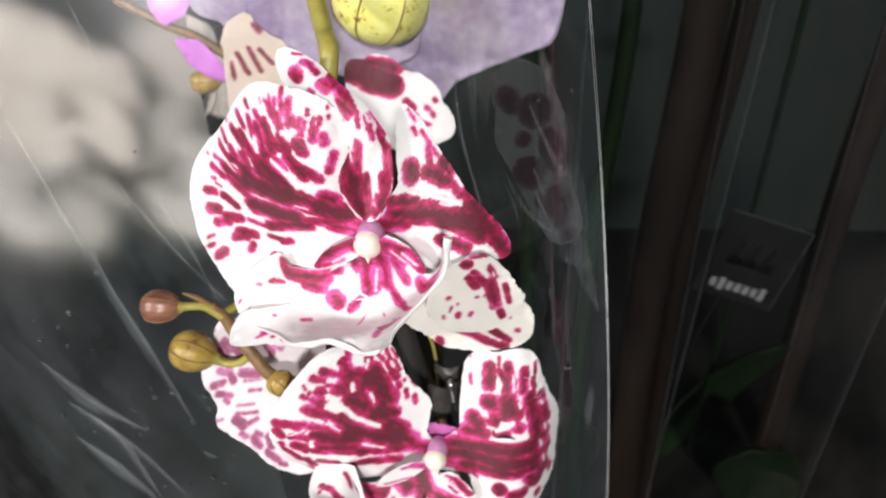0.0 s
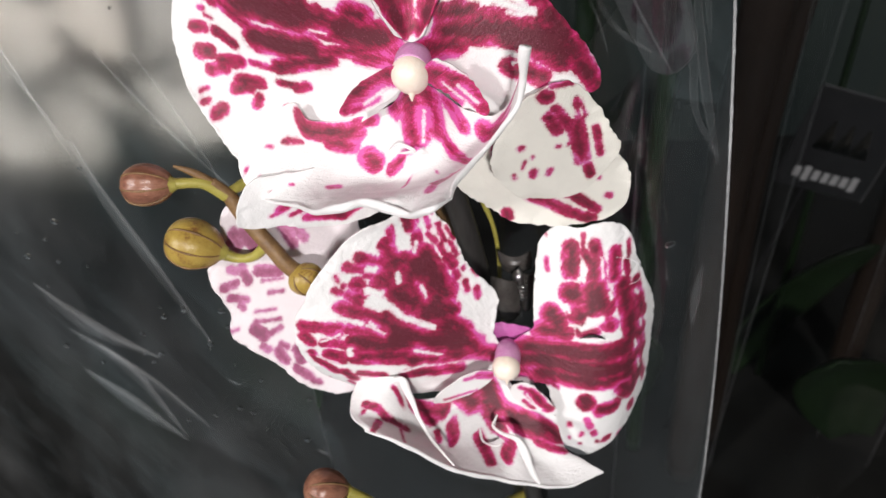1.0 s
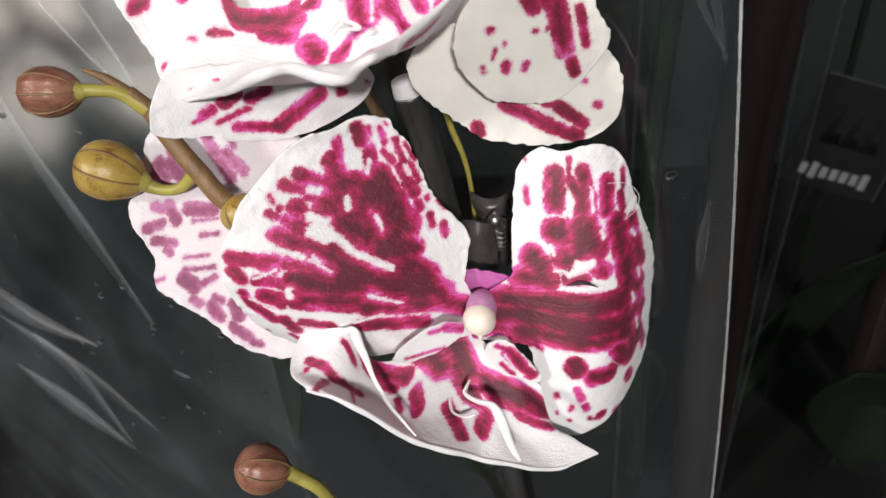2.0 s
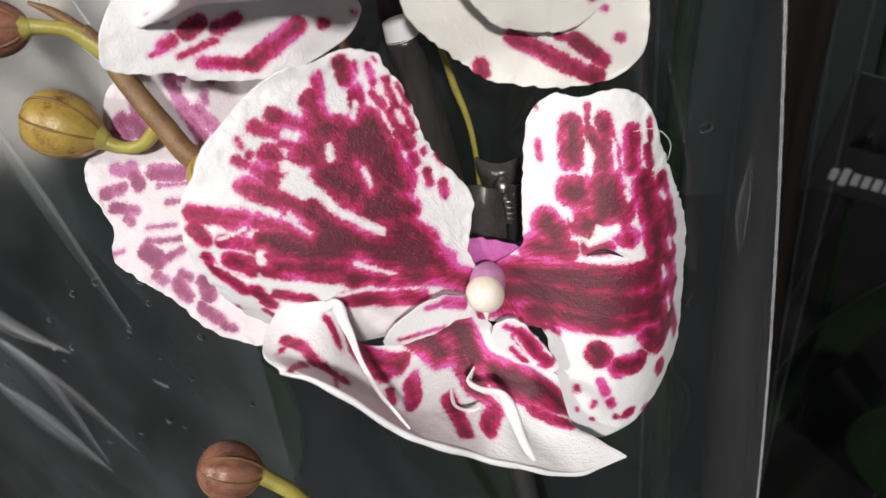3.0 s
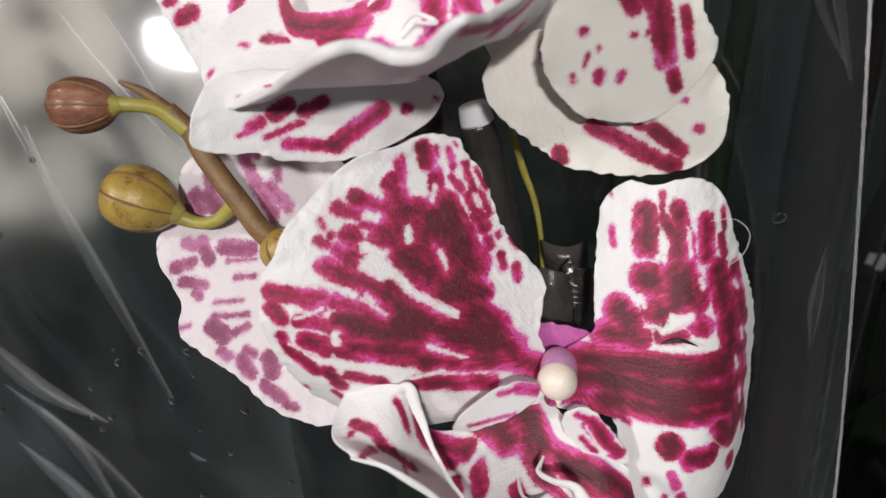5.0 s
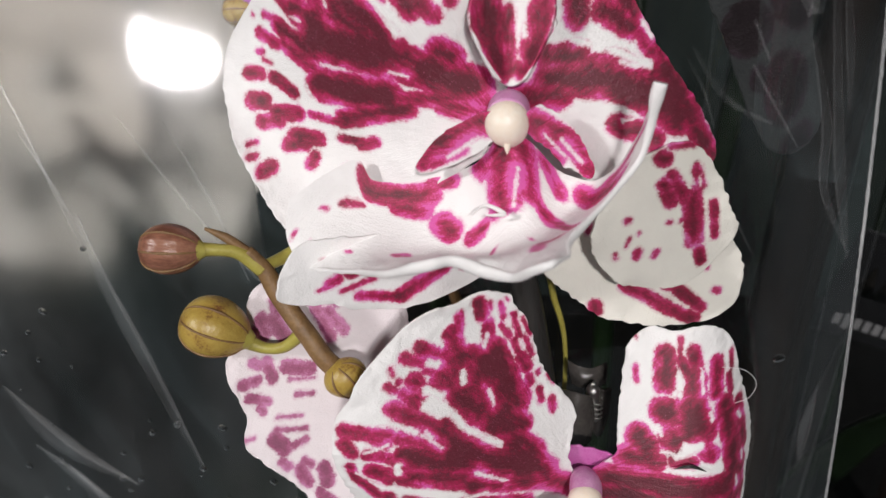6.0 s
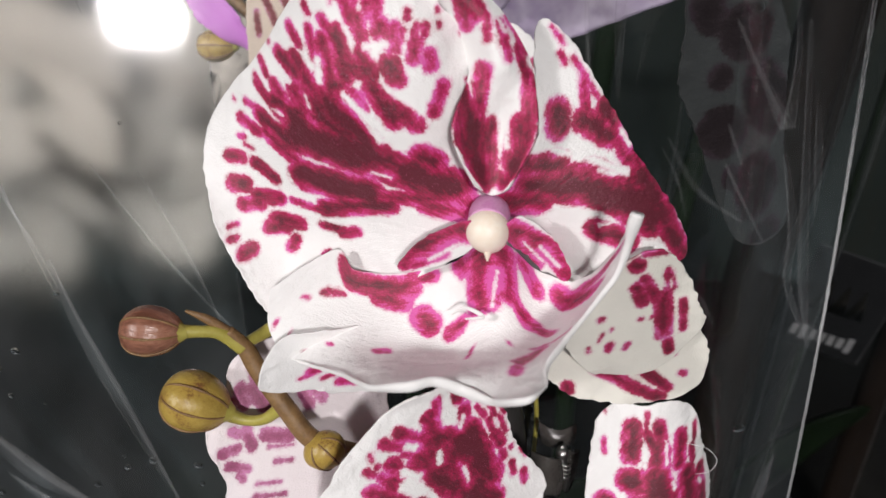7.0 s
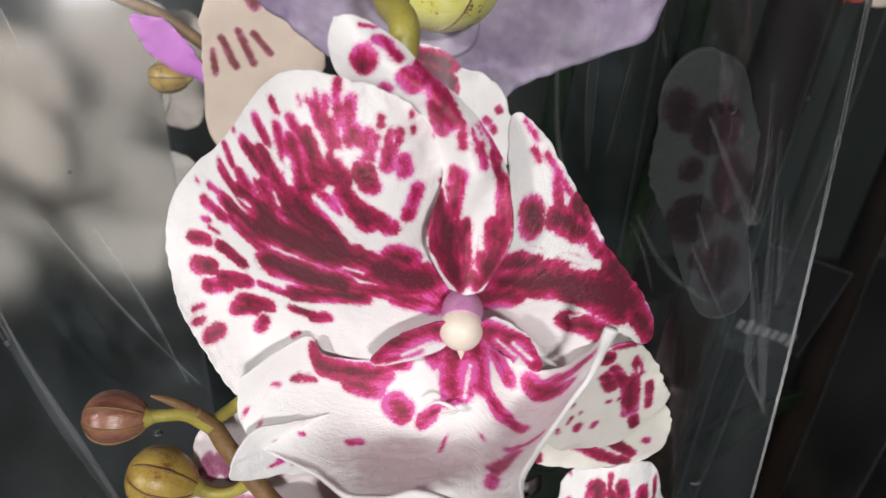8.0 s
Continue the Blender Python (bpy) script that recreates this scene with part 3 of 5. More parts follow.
U_SEPAL_LEFT = dict(centre=(-27.7, -29.3), radii=[24.6, 26.5, 23.1, 18.0, 15.5, 13.7, 12.4, 11.6, 11.2, 11.2, 11.6, 12.4, 13.3, 14.9, 16.0, 16.2, 16.4, 16.5, 16.2, 11.9, 7.7, 6.6, 6.0, 5.7, 5.5, 5.4, 5.3, 5.4, 5.7, 6.3, 7.1, 8.1, 9.9, 12.2, 15.5, 19.7],
    bend=(-4, 0.34, 0, 0, 0, 0),
    spots=[(-35.2, -22.1, -33.0, -23.0, 0.6), (-30.4, -25.6, -28.1, -24.3, 2.6), (-34.4, -27.4, -32.9, -26.6, 2.0), (-36.6, -28.5, -35.5, -28.2, 0.8), (-25.5, -25.8, -22.3, -24.6, 2.2), (-32.2, -29.4, -26.2, -27.8, 1.0), (-29.0, -31.2, -21.1, -32.9, 2.1), (-21.1, -32.5, -12.6, -27.3, 3.1), (-8.2, -27.6, -7.9, -27.6, 1.7), (-2.9, -26.4, -2.5, -26.7, 0.6)],
    gaps=[])
U_LOBE_LEFT = dict(centre=(-8.6, 0.5), radii=[5.6, 6.7, 8.2, 8.8, 8.9, 7.6, 5.8, 4.5, 3.8, 3.4, 3.1, 3.0, 3.0, 3.1, 3.2, 3.2, 3.5, 4.0, 4.7, 5.6, 6.9, 9.1, 9.8, 7.5, 6.0, 4.8, 4.2, 3.8, 3.5, 3.4, 3.3, 3.4, 3.6, 3.9, 4.3, 4.9],
    bend=(-3.6, -0.15, 0, 0, 0, 0),
    spots=[(-15.4, -3.6, -12.3, 0.8, 3.1), (-12.8, 0.1, -3.2, 5.4, 4.7), (-13.8, -4.0, -7.6, -0.8, 1.6), (-4.2, 4.7, -1.2, 3.9, 4.9)],
    gaps=[(-10.7, -2.4, -5.1, 1.5, 0.7)])
U_LOBE_RIGHT = dict(centre=(9.7, 0.5), radii=[3.9, 3.6, 3.3, 3.1, 3.1, 3.2, 3.4, 3.6, 4.1, 4.6, 5.4, 6.6, 7.6, 8.3, 8.2, 7.7, 6.4, 5.1, 3.8, 3.1, 2.8, 2.6, 2.5, 2.6, 2.6, 2.8, 3.2, 3.7, 4.7, 5.7, 7.6, 9.5, 8.5, 6.6, 5.2, 4.4],
    bend=(-3.5, 0.15, 0, 0, 0, 0),
    spots=[(4.3, 4.9, 12.6, -0.5, 4.1), (12.1, -0.5, 16.0, -6.1, 2.9), (3.9, 3.8, 9.6, -2.5, 2.6)],
    gaps=[(9.8, 0.9, 13.8, -3.7, 0.6), (6.6, 2.1, 10.6, -2.2, 0.4)])
L_PETAL_LEFT = dict(centre=(-27.6, 17.3), radii=[23.4, 20.6, 19.6, 19.8, 21.2, 23.1, 25.4, 28.2, 27.8, 26.4, 26.6, 25.9, 25.0, 24.5, 24.5, 23.8, 24.6, 24.5, 24.2, 24.2, 24.2, 25.1, 27.1, 28.8, 29.4, 30.3, 31.6, 29.9, 28.8, 29.7, 31.9, 36.3, 35.3, 28.3, 26.7, 26.2],
    bend=(-5.86, 0.54667, 0.3789, 0.0067995, 0.0061206, 0.0089809, -0.00018169, -0.00033926, -0.00045026, -0.00030559),
    spots=[(-40.3, 34.1, -39.8, 32.7, 0.8), (-39.0, 31.3, -38.6, 31.0, 1.0), (-41.0, 30.8, -39.4, 29.4, 1.3), (-36.1, 30.5, -34.8, 27.8, 3.1), (-40.9, 26.8, -39.4, 25.6, 1.8), (-37.8, 35.4, -34.2, 33.4, 2.0), (-34.8, 36.5, -31.7, 34.1, 2.4), (-27.1, 41.0, -27.2, 37.2, 1.8), (-28.5, 37.5, -27.2, 32.5, 3.4), (-23.1, 42.5, -22.3, 39.4, 2.6), (-20.9, 42.0, -20.8, 40.6, 0.8), (-18.6, 41.4, -18.1, 38.0, 1.2), (-17.4, 42.4, -17.2, 41.8, 0.4), (-21.2, 37.2, -20.9, 30.9, 2.6), (-18.6, 36.4, -16.8, 33.8, 1.3), (-16.1, 38.4, -14.7, 33.3, 1.3), (-14.1, 36.9, -12.4, 33.1, 0.8), (-13.6, 32.7, -11.9, 28.3, 1.0)],
    gaps=[(-33.7, 28.1, -30.9, 26.0, 1.8), (-31.0, 25.3, -26.5, 19.1, 1.4), (-26.5, 18.7, -18.5, 12.4, 1.3), (-39.7, 23.2, -35.5, 20.4, 1.0), (-35.5, 20.4, -30.5, 16.0, 0.6), (-23.7, 8.2, -17.2, 4.1, 0.6), (-27.9, 2.9, -21.4, 2.8, 0.8), (-39.3, 14.2, -39.2, 12.8, 1.4), (-45.5, 18.1, -41.2, 19.1, 0.7), (-39.6, 9.4, -31.9, 5.6, 0.7), (-26.4, 29.0, -26.3, 27.3, 1.4), (-33.2, 33.0, -31.5, 32.2, 1.4), (-47.6, 12.8, -42.0, 9.8, 0.5), (-21.0, 23.9, -20.0, 20.8, 0.7), (-33.7, 20.0, -32.6, 18.3, 0.6), (-21.4, 35.3, -22.0, 33.1, 0.8)])
L_PETAL_LEFT["spots"] += [(-15.8, 32.3, -15.0, 29.9, 1.5), (-14.2, 28.4, -13.0, 25.9, 2.5), (-12.6, 23.4, -12.4, 22.1, 1.9), (-10.6, 24.3, -10.3, 23.6, 0.9), (-10.2, 20.1, -9.7, 17.9, 1.4), (-7.4, 17.3, -7.0, 15.4, 1.6), (-8.5, 22.6, -6.8, 20.3, 0.5), (-29.0, 33.0, -20.0, 29.7, 4.6), (-33.5, 31.8, -25.7, 29.4, 1.8), (-23.7, 30.7, -15.0, 19.7, 5.8), (-25.7, 28.9, -17.1, 18.5, 5.6), (-30.6, 29.3, -22.7, 19.7, 4.4), (-19.9, 31.6, -16.7, 23.1, 4.9), (-20.7, 21.4, -15.6, 11.2, 6.7), (-16.0, 26.3, -15.6, 18.0, 2.9), (-39.8, 26.4, -30.2, 18.4, 3.1), (-38.0, 28.6, -35.9, 25.6, 2.2), (-30.2, 18.4, -17.7, 9.9, 5.6)]
L_PETAL_LEFT["spots"] += [(-49.4, 23.1, -40.9, 21.2, 2.8), (-49.5, 20.4, -48.0, 18.3, 2.6), (-44.5, 21.2, -41.1, 19.5, 2.0), (-45.1, 17.5, -40.7, 16.2, 2.4), (-44.2, 13.3, -41.6, 12.3, 4.0), (-48.7, 14.8, -47.7, 11.3, 2.0), (-46.4, 10.0, -43.8, 7.2, 2.5), (-39.1, 20.4, -30.5, 15.8, 2.6), (-37.5, 15.6, -27.2, 11.9, 5.8), (-37.7, 11.6, -25.7, 7.5, 4.4), (-27.0, 13.8, -12.1, 5.0, 6.8), (-24.0, 5.7, -8.2, 1.3, 4.1), (-13.8, 8.6, -8.6, 2.7, 5.8), (-26.5, 1.7, -12.7, -2.1, 2.9), (-41.5, 7.1, -39.7, 3.0, 2.5), (-38.0, 5.4, -32.3, 3.1, 2.1), (-41.4, 1.2, -37.0, -5.6, 1.2), (-17.4, 13.8, -11.3, 7.8, 5.1)]
L_PETAL_LEFT["spots"] += [(-17.1, 18.3, -13.6, 14.5, 3.9), (-8.2, 1.0, -0.4, -4.6, 4.3), (-47.2, 1.6, -47.2, 0.2, 0.7)]
L_PETAL_RIGHT = dict(centre=(19.7, -0.9), radii=[23.0, 22.3, 21.9, 22.1, 23.3, 25.3, 29.0, 31.7, 31.9, 30.6, 31.8, 29.4, 22.5, 18.4, 15.6, 13.7, 13.0, 15.2, 20.0, 22.1, 22.7, 20.3, 17.9, 16.0, 16.5, 20.6, 30.7, 37.8, 38.4, 37.9, 38.5, 36.7, 30.6, 27.5, 25.6, 24.3],
    bend=(2.7872, -0.08687, 0.35483, 0.013405, 0.0025383, 0.00012595, 0.001119, -0.00012866, 0.00011318, -2.9119e-05),
    spots=[(11.3, 22.3, 11.7, 19.5, 1.2), (11.1, 28.7, 11.4, 28.4, 0.5), (17.8, 24.7, 17.7, 18.9, 4.5), (21.0, 28.2, 20.9, 23.4, 0.9), (21.3, 23.7, 22.9, 20.8, 2.2), (23.9, 25.4, 24.5, 23.1, 3.0), (17.5, 13.2, 18.8, 12.7, 5.8), (19.3, 7.6, 19.3, 7.1, 4.8), (24.6, 20.0, 24.8, 11.3, 4.6), (24.8, 12.3, 26.9, 9.0, 6.1), (29.5, 22.1, 29.4, 16.4, 3.3), (33.4, 23.4, 33.4, 20.1, 1.0), (32.5, 18.8, 33.2, 15.3, 1.6), (22.8, 14.5, 23.6, 9.4, 5.2), (12.4, 7.3, 14.4, 4.5, 5.9), (9.5, 3.0, 15.9, 2.2, 5.2), (26.7, 4.8, 28.9, 3.5, 3.5), (31.6, 12.9, 33.8, 2.8, 4.5)],
    gaps=[(20.9, 20.3, 21.0, 16.5, 1.3), (16.3, 9.9, 17.2, 8.1, 0.9), (17.6, 4.5, 20.3, 4.2, 1.0), (20.7, 3.7, 25.9, 6.0, 1.7), (25.8, 21.8, 26.3, 17.0, 0.7), (28.1, 12.3, 28.6, 10.7, 1.1), (14.4, 16.7, 19.7, 16.4, 0.5), (35.4, 9.8, 36.5, 7.9, 0.7), (37.5, -0.5, 38.1, -3.2, 0.6), (35.8, -4.9, 36.5, -7.7, 0.5), (37.4, -13.3, 38.0, -16.4, 0.6)])
L_PETAL_RIGHT["spots"] += [(35.5, 12.1, 38.5, -0.1, 2.5), (37.0, 0.9, 38.7, -12.1, 2.6), (33.9, 4.9, 36.8, -20.4, 4.5), (0.4, -1.2, 36.5, -5.4, 6.1), (-0.9, -3.9, 36.5, -11.3, 6.5), (-1.1, -7.2, 8.8, -9.5, 3.3), (8.3, -9.5, 36.6, -14.4, 5.1), (20.2, 2.5, 24.5, 2.6, 2.4), (32.1, -16.6, 35.8, -22.1, 4.4), (38.7, -17.3, 41.2, -26.5, 1.5), (8.1, -12.3, 14.2, -14.0, 1.3), (21.7, -18.3, 22.3, -19.3, 4.8), (26.5, -22.3, 29.8, -22.6, 4.9), (35.6, -27.2, 36.4, -30.1, 1.9), (17.4, -26.2, 17.5, -26.7, 1.3), (22.4, -25.0, 23.4, -27.8, 1.8), (24.3, -30.1, 24.9, -31.3, 1.6), (21.0, -29.7, 20.8, -30.6, 1.1)]
L_PETAL_RIGHT["spots"] += [(28.0, -34.8, 28.7, -34.6, 2.1), (32.1, -36.1, 32.8, -36.2, 1.1), (17.4, -31.2, 17.5, -31.3, 0.8), (20.4, -34.1, 20.7, -34.3, 0.6), (25.5, -34.4, 25.6, -34.8, 0.9)]
L_SEPAL_BACK = dict(centre=(-61.9, 13.7), radii=[23.8, 23.5, 24.0, 25.3, 26.8, 26.9, 27.3, 27.0, 26.6, 26.6, 26.6, 26.7, 26.4, 22.6, 20.1, 20.8, 19.1, 16.4, 14.5, 13.8, 14.9, 15.7, 15.0, 14.6, 14.7, 15.2, 16.7, 19.5, 23.1, 27.6, 31.8, 33.1, 30.6, 28.3, 26.4, 24.9],
    bend=(10, 0.3, 0.6, 0, 0, 0),
    spots=[(-70.7, 34.2, -69.8, 31.1, 1.7), (-73.0, 30.6, -72.0, 28.0, 2.7), (-70.3, 30.2, -67.8, 26.8, 3.0), (-74.1, 28.8, -72.1, 27.0, 1.7), (-63.6, 36.7, -61.1, 31.3, 2.0), (-61.1, 31.3, -57.5, 25.2, 2.2), (-56.9, 33.2, -56.6, 31.6, 1.4), (-58.4, 30.4, -54.7, 26.3, 2.2), (-61.9, 37.5, -60.9, 36.5, 1.5), (-56.5, 36.2, -55.1, 35.0, 1.1), (-74.7, 22.4, -73.3, 21.7, 2.0), (-71.7, 22.0, -70.3, 18.8, 2.2), (-67.3, 20.8, -62.1, 19.4, 2.7), (-76.7, 18.3, -73.5, 18.8, 2.0), (-75.2, 15.6, -71.0, 14.4, 1.7), (-72.6, 13.2, -72.1, 12.6, 1.7), (-65.0, 14.9, -61.2, 14.8, 0.8), (-66.5, 18.1, -61.1, 17.8, 0.6)],
    gaps=[])
L_SEPAL_BACK["spots"] += [(-69.0, 11.1, -63.6, 10.7, 0.7), (-69.1, 8.7, -62.6, 8.1, 0.9), (-69.3, 7.0, -67.1, 4.9, 2.9), (-65.4, 5.1, -62.7, 6.1, 1.4), (-67.7, 2.5, -66.1, 1.2, 1.7), (-63.8, 0.3, -62.0, -2.5, 2.4), (-62.9, 2.1, -61.3, 0.9, 1.4), (-58.6, -0.3, -57.6, -2.6, 2.9), (-59.4, -4.9, -55.7, -7.6, 1.9), (-55.2, -8.7, -53.0, -9.8, 1.1), (-75.9, 7.4, -73.9, 7.7, 1.0)]
L_LOBE_LEFT = dict(centre=(-11.7, -4.1), radii=[6.9, 8.2, 8.4, 8.1, 7.1, 6.5, 5.6, 4.9, 4.5, 4.3, 4.0, 3.8, 3.7, 3.7, 3.9, 4.2, 4.6, 5.3, 6.3, 7.5, 8.6, 7.7, 6.5, 5.3, 4.5, 4.0, 3.7, 3.5, 3.4, 3.5, 3.6, 3.8, 4.0, 4.4, 5.0, 5.9],
    bend=(-9, 0.3, 0, 0, 0, 0),
    spots=[(-7.4, -0.6, -4.3, -1.8, 2.3), (-11.0, -1.0, -8.9, -0.9, 1.0), (-16.8, -7.0, -8.4, -6.2, 0.6)],
    gaps=[])
L_LOBE_RIGHT = dict(centre=(7.1, -14.7), radii=[4.3, 3.9, 3.8, 3.7, 3.6, 3.7, 4.0, 4.4, 5.0, 5.9, 7.1, 8.0, 8.1, 8.4, 8.0, 7.6, 6.4, 5.5, 5.0, 4.5, 4.1, 3.9, 3.8, 3.8, 4.0, 4.2, 4.6, 5.3, 6.3, 6.9, 7.8, 8.4, 8.5, 7.1, 5.8, 4.8],
    bend=(-5, 0, 0, 0, 0, 0),
    spots=[(6.3, -11.1, 8.9, -14.6, 3.3), (8.4, -14.6, 11.6, -18.3, 2.4), (4.5, -14.4, 7.1, -18.1, 1.0), (3.7, -9.0, 5.3, -9.7, 1.3), (9.9, -18.9, 11.0, -19.5, 0.7)],
    gaps=[(5.2, -11.7, 8.3, -18.1, 0.5)])
CREAM_BACK = dict(centre=(-54.2, 26.2), radii=[16.9, 14.8, 13.5, 12.7, 12.2, 12.1, 12.3, 12.9, 14.1, 14.8, 15.8, 15.5, 15.4, 15.3, 14.6, 14.0, 13.9, 12.8, 12.8, 13.2, 14.2, 15.7, 18.0, 22.2, 29.3, 34.4, 32.0, 25.9, 22.6, 21.4, 21.3, 21.8, 22.6, 21.8, 21.5, 20.2],
    bend=(95, 0.1, 0, 0, 0, 0),
    spots=[(-52.5, 37.0, -52.0, 35.9, 3.6), (-61.7, 26.5, -58.8, 18.5, 1.8), (-57.1, 28.5, -53.8, 19.4, 1.8), (-52.9, 27.7, -49.0, 22.2, 1.6), (-64.5, 23.2, -64.6, 16.4, 1.4)],
    gaps=[])
MAROON_BACK = dict(centre=(0.1, 15.2), radii=[16.8, 15.7, 14.1, 13.0, 12.1, 10.8, 10.1, 10.2, 11.3, 13.1, 14.5, 15.7, 17.1, 17.4, 20.5, 21.0, 20.0, 19.0, 18.5, 18.0, 18.0, 18.5, 19.0, 20.0, 21.0, 22.0, 23.0, 23.5, 24.0, 24.5, 25.2, 26.4, 27.6, 26.0, 22.4, 18.2],
    bend=(82, 0, 0, 0, 0, 0),
    spots=[(-21.0, 25.5, -8.0, 21.5, 9.5), (-16.0, 26.2, -1.8, 18.6, 10.6), (-11.7, 27.3, 0.7, 25.5, 5.5), (-1.9, 16.4, -10.3, 18.6, 6.4), (7.2, 6.1, 7.6, 5.4, 2.6), (11.6, 9.6, 12.1, 9.1, 2.1), (15.0, 13.0, 15.2, 12.3, 1.9), (9.3, 3.8, 12.5, 2.6, 1.7), (13.7, 7.3, 14.3, 6.1, 1.9), (4.2, 11.9, 6.3, 9.6, 3.0)],
    gaps=[])
U_LIP = dict(cage=[[(-42.6, 1, -12.3), (-30.3, 6, -6), (-26, 5, -10), (-15.8, 3, -9.3), (-5.9, 1, -5.5), (1, -3, 2.2), (10.5, 1, -7.1), (17.7, -2, -7.5), (22.2, -8, 1.7), (23.7, -15, 13.4)],
    [(-43.2, -2, -18.3), (-34.7, 1, -16.2), (-25.9, 2, -15.4), (-15.7, -0, -15.1), (-5.7, -2, -14.7), (1.6, -5, -10.9), (9.4, -4, -12.9), (14.5, -6, -12.5), (18.5, -10, -6.8), (22.3, -13, 1)],
    [(-41.5, -4, -22.3), (-32.9, -6, -21.1), (-24, -7, -20.1), (-15.3, -8, -20.5), (-5.6, -9, -20.1), (1.6, -11, -16.8), (6.4, -14, -14.2), (10.1, -16, -12.4), (13.2, -17, -9.5), (16.4, -18, -4.9)],
    [(-38.3, -7, -23.6), (-28.8, -12, -21.2), (-21.7, -18, -17.8), (-14.6, -21, -15.5), (-5.9, -23, -13.5), (0.7, -24, -12.4), (3.3, -25, -10.8), (5.5, -26, -9.6), (7.7, -26, -8.8), (9.9, -26, -8)],
    [(-35.8, -9, -23.1), (-26.4, -17, -19.1), (-20, -25, -15.3), (-13.2, -29, -11.7), (-8.7, -28, -11.2), (-4.1, -28, -13.1), (0.3, -31, -12.5), (3.3, -35, -9.1), (6.1, -36, -7.6), (8.6, -32, -8.3)]],
    spots=[(-27.0, 2.4, -14.6, 3.2, 4.6), (-21.1, 5.0, -15.7, 6.4, 3.4), (-14.6, 1.5, -9.9, 1.6, 2.4), (-32.6, 9.5, -28.2, 6.1, 0.8), (-36.5, 8.6, -35.2, 10.4, 0.5), (-12.2, 9.3, -10.4, 11.2, 4.5), (-6.0, 14.0, -4.5, 13.5, 3.3), (-41.8, 8.5, -41.4, 9.1, 0.6), (-38.9, 14.4, -38.8, 14.6, 0.6), (-30.3, 20.5, -29.8, 20.2, 0.8), (-20.5, 18.0, -18.7, 17.5, 1.7), (-0.7, 2.3, 0.2, 12.2, 5.4), (2.9, 2.2, 3.7, 9.1, 5.0), (4.7, 8.9, 9.2, 11.7, 3.2), (9.2, 11.7, 12.0, 14.6, 2.1), (-4.8, 0.6, -3.2, 3.1, 2.8), (7.3, 1.0, 10.1, 3.7, 3.2), (14.9, 3.1, 18.7, 7.3, 4.0)],
    gaps=[(2.1, 6.2, 1.5, 13.8, 0.5)])
U_LIP["spots"] += [(19.1, 3.1, 21.5, 3.5, 2.6), (8.8, 21.2, 13.8, 21.2, 1.6), (5.3, 28.1, 9.4, 23.3, 2.1), (4.4, 31.8, 5.0, 30.4, 1.7), (-1.9, 20.3, -3.2, 23.6, 0.6), (4.6, 18.5, 4.7, 18.9, 0.5)]
U_SEPAL_TOP = dict(cage=[[(-22.8, 14, 55), (-20, 14, 55.3), (-16.8, 14, 54.5)],
    [(-23.8, 15, 50), (-17.2, 11, 51.5), (-11.2, 13, 50.6)],
    [(-21.4, 15, 44.2), (-12.5, 9, 47.5), (-5.9, 11, 46.1)],
    [(-12.6, 14, 40.2), (-5.4, 7, 42.7), (-0.1, 9, 42)],
    [(-7.5, 12, 35.8), (-1, 5, 37.6), (4.5, 7, 36.3)],
    [(-3.9, 8, 30.7), (1.1, 3, 32.3), (7.1, 6, 30.9)],
    [(-6, 0, 26.1), (0.8, 4, 22.7), (8, 1, 25.8)],
    [(-6.6, -2, 20.5), (1.1, 2, 15.6), (7.6, -1, 20.1)],
    [(-2.5, -2, 12.2), (0.7, -1, 10), (3.6, -2, 12)]],
    spots=[(-18.1, 6.9, -17.2, 8.5, 3.5), (-15.6, 4.8, -14.3, 5.8, 1.9), (-18.2, 1.9, -15.9, 1.7, 0.7), (-13.5, 7.1, -12.1, 9.3, 1.4), (-10.7, 12.8, -9.0, 15.4, 3.1), (-14.4, 13.3, -13.5, 14.6, 1.2), (-8.3, 10.8, -3.0, 24.2, 3.1), (-5.9, 19.6, -4.3, 25.6, 2.3), (-1.5, 24.8, -0.8, 28.9, 1.1), (0.9, 26.0, 2.5, 32.5, 1.4), (4.0, 30.6, 5.2, 34.6, 1.2), (2.1, 24.8, 5.9, 31.9, 1.1), (-1.2, 34.0, -2.4, 41.3, 2.5), (-3.9, 42.7, -2.1, 51.9, 5.5), (-5.3, 47.1, -3.1, 50.8, 2.5), (6.0, 36.0, 6.8, 43.7, 2.0), (5.9, 43.8, 4.3, 51.3, 3.6), (-0.2, 44.3, 0.3, 52.7, 2.6)],
    gaps=[(2.3, 36.4, 3.2, 48.6, 1.2), (-1.6, 21.5, 1.9, 27.9, 0.6)])
U_SEPAL_TOP["spots"] += [(-5.6, 45.9, -3.1, 55.1, 2.5), (-2.0, 54.2, 3.1, 54.7, 3.0), (6.7, 45.8, 4.5, 54.0, 2.8), (7.5, 37.4, 7.8, 44.3, 1.2), (-6.3, 47.3, -5.7, 51.9, 1.3)]
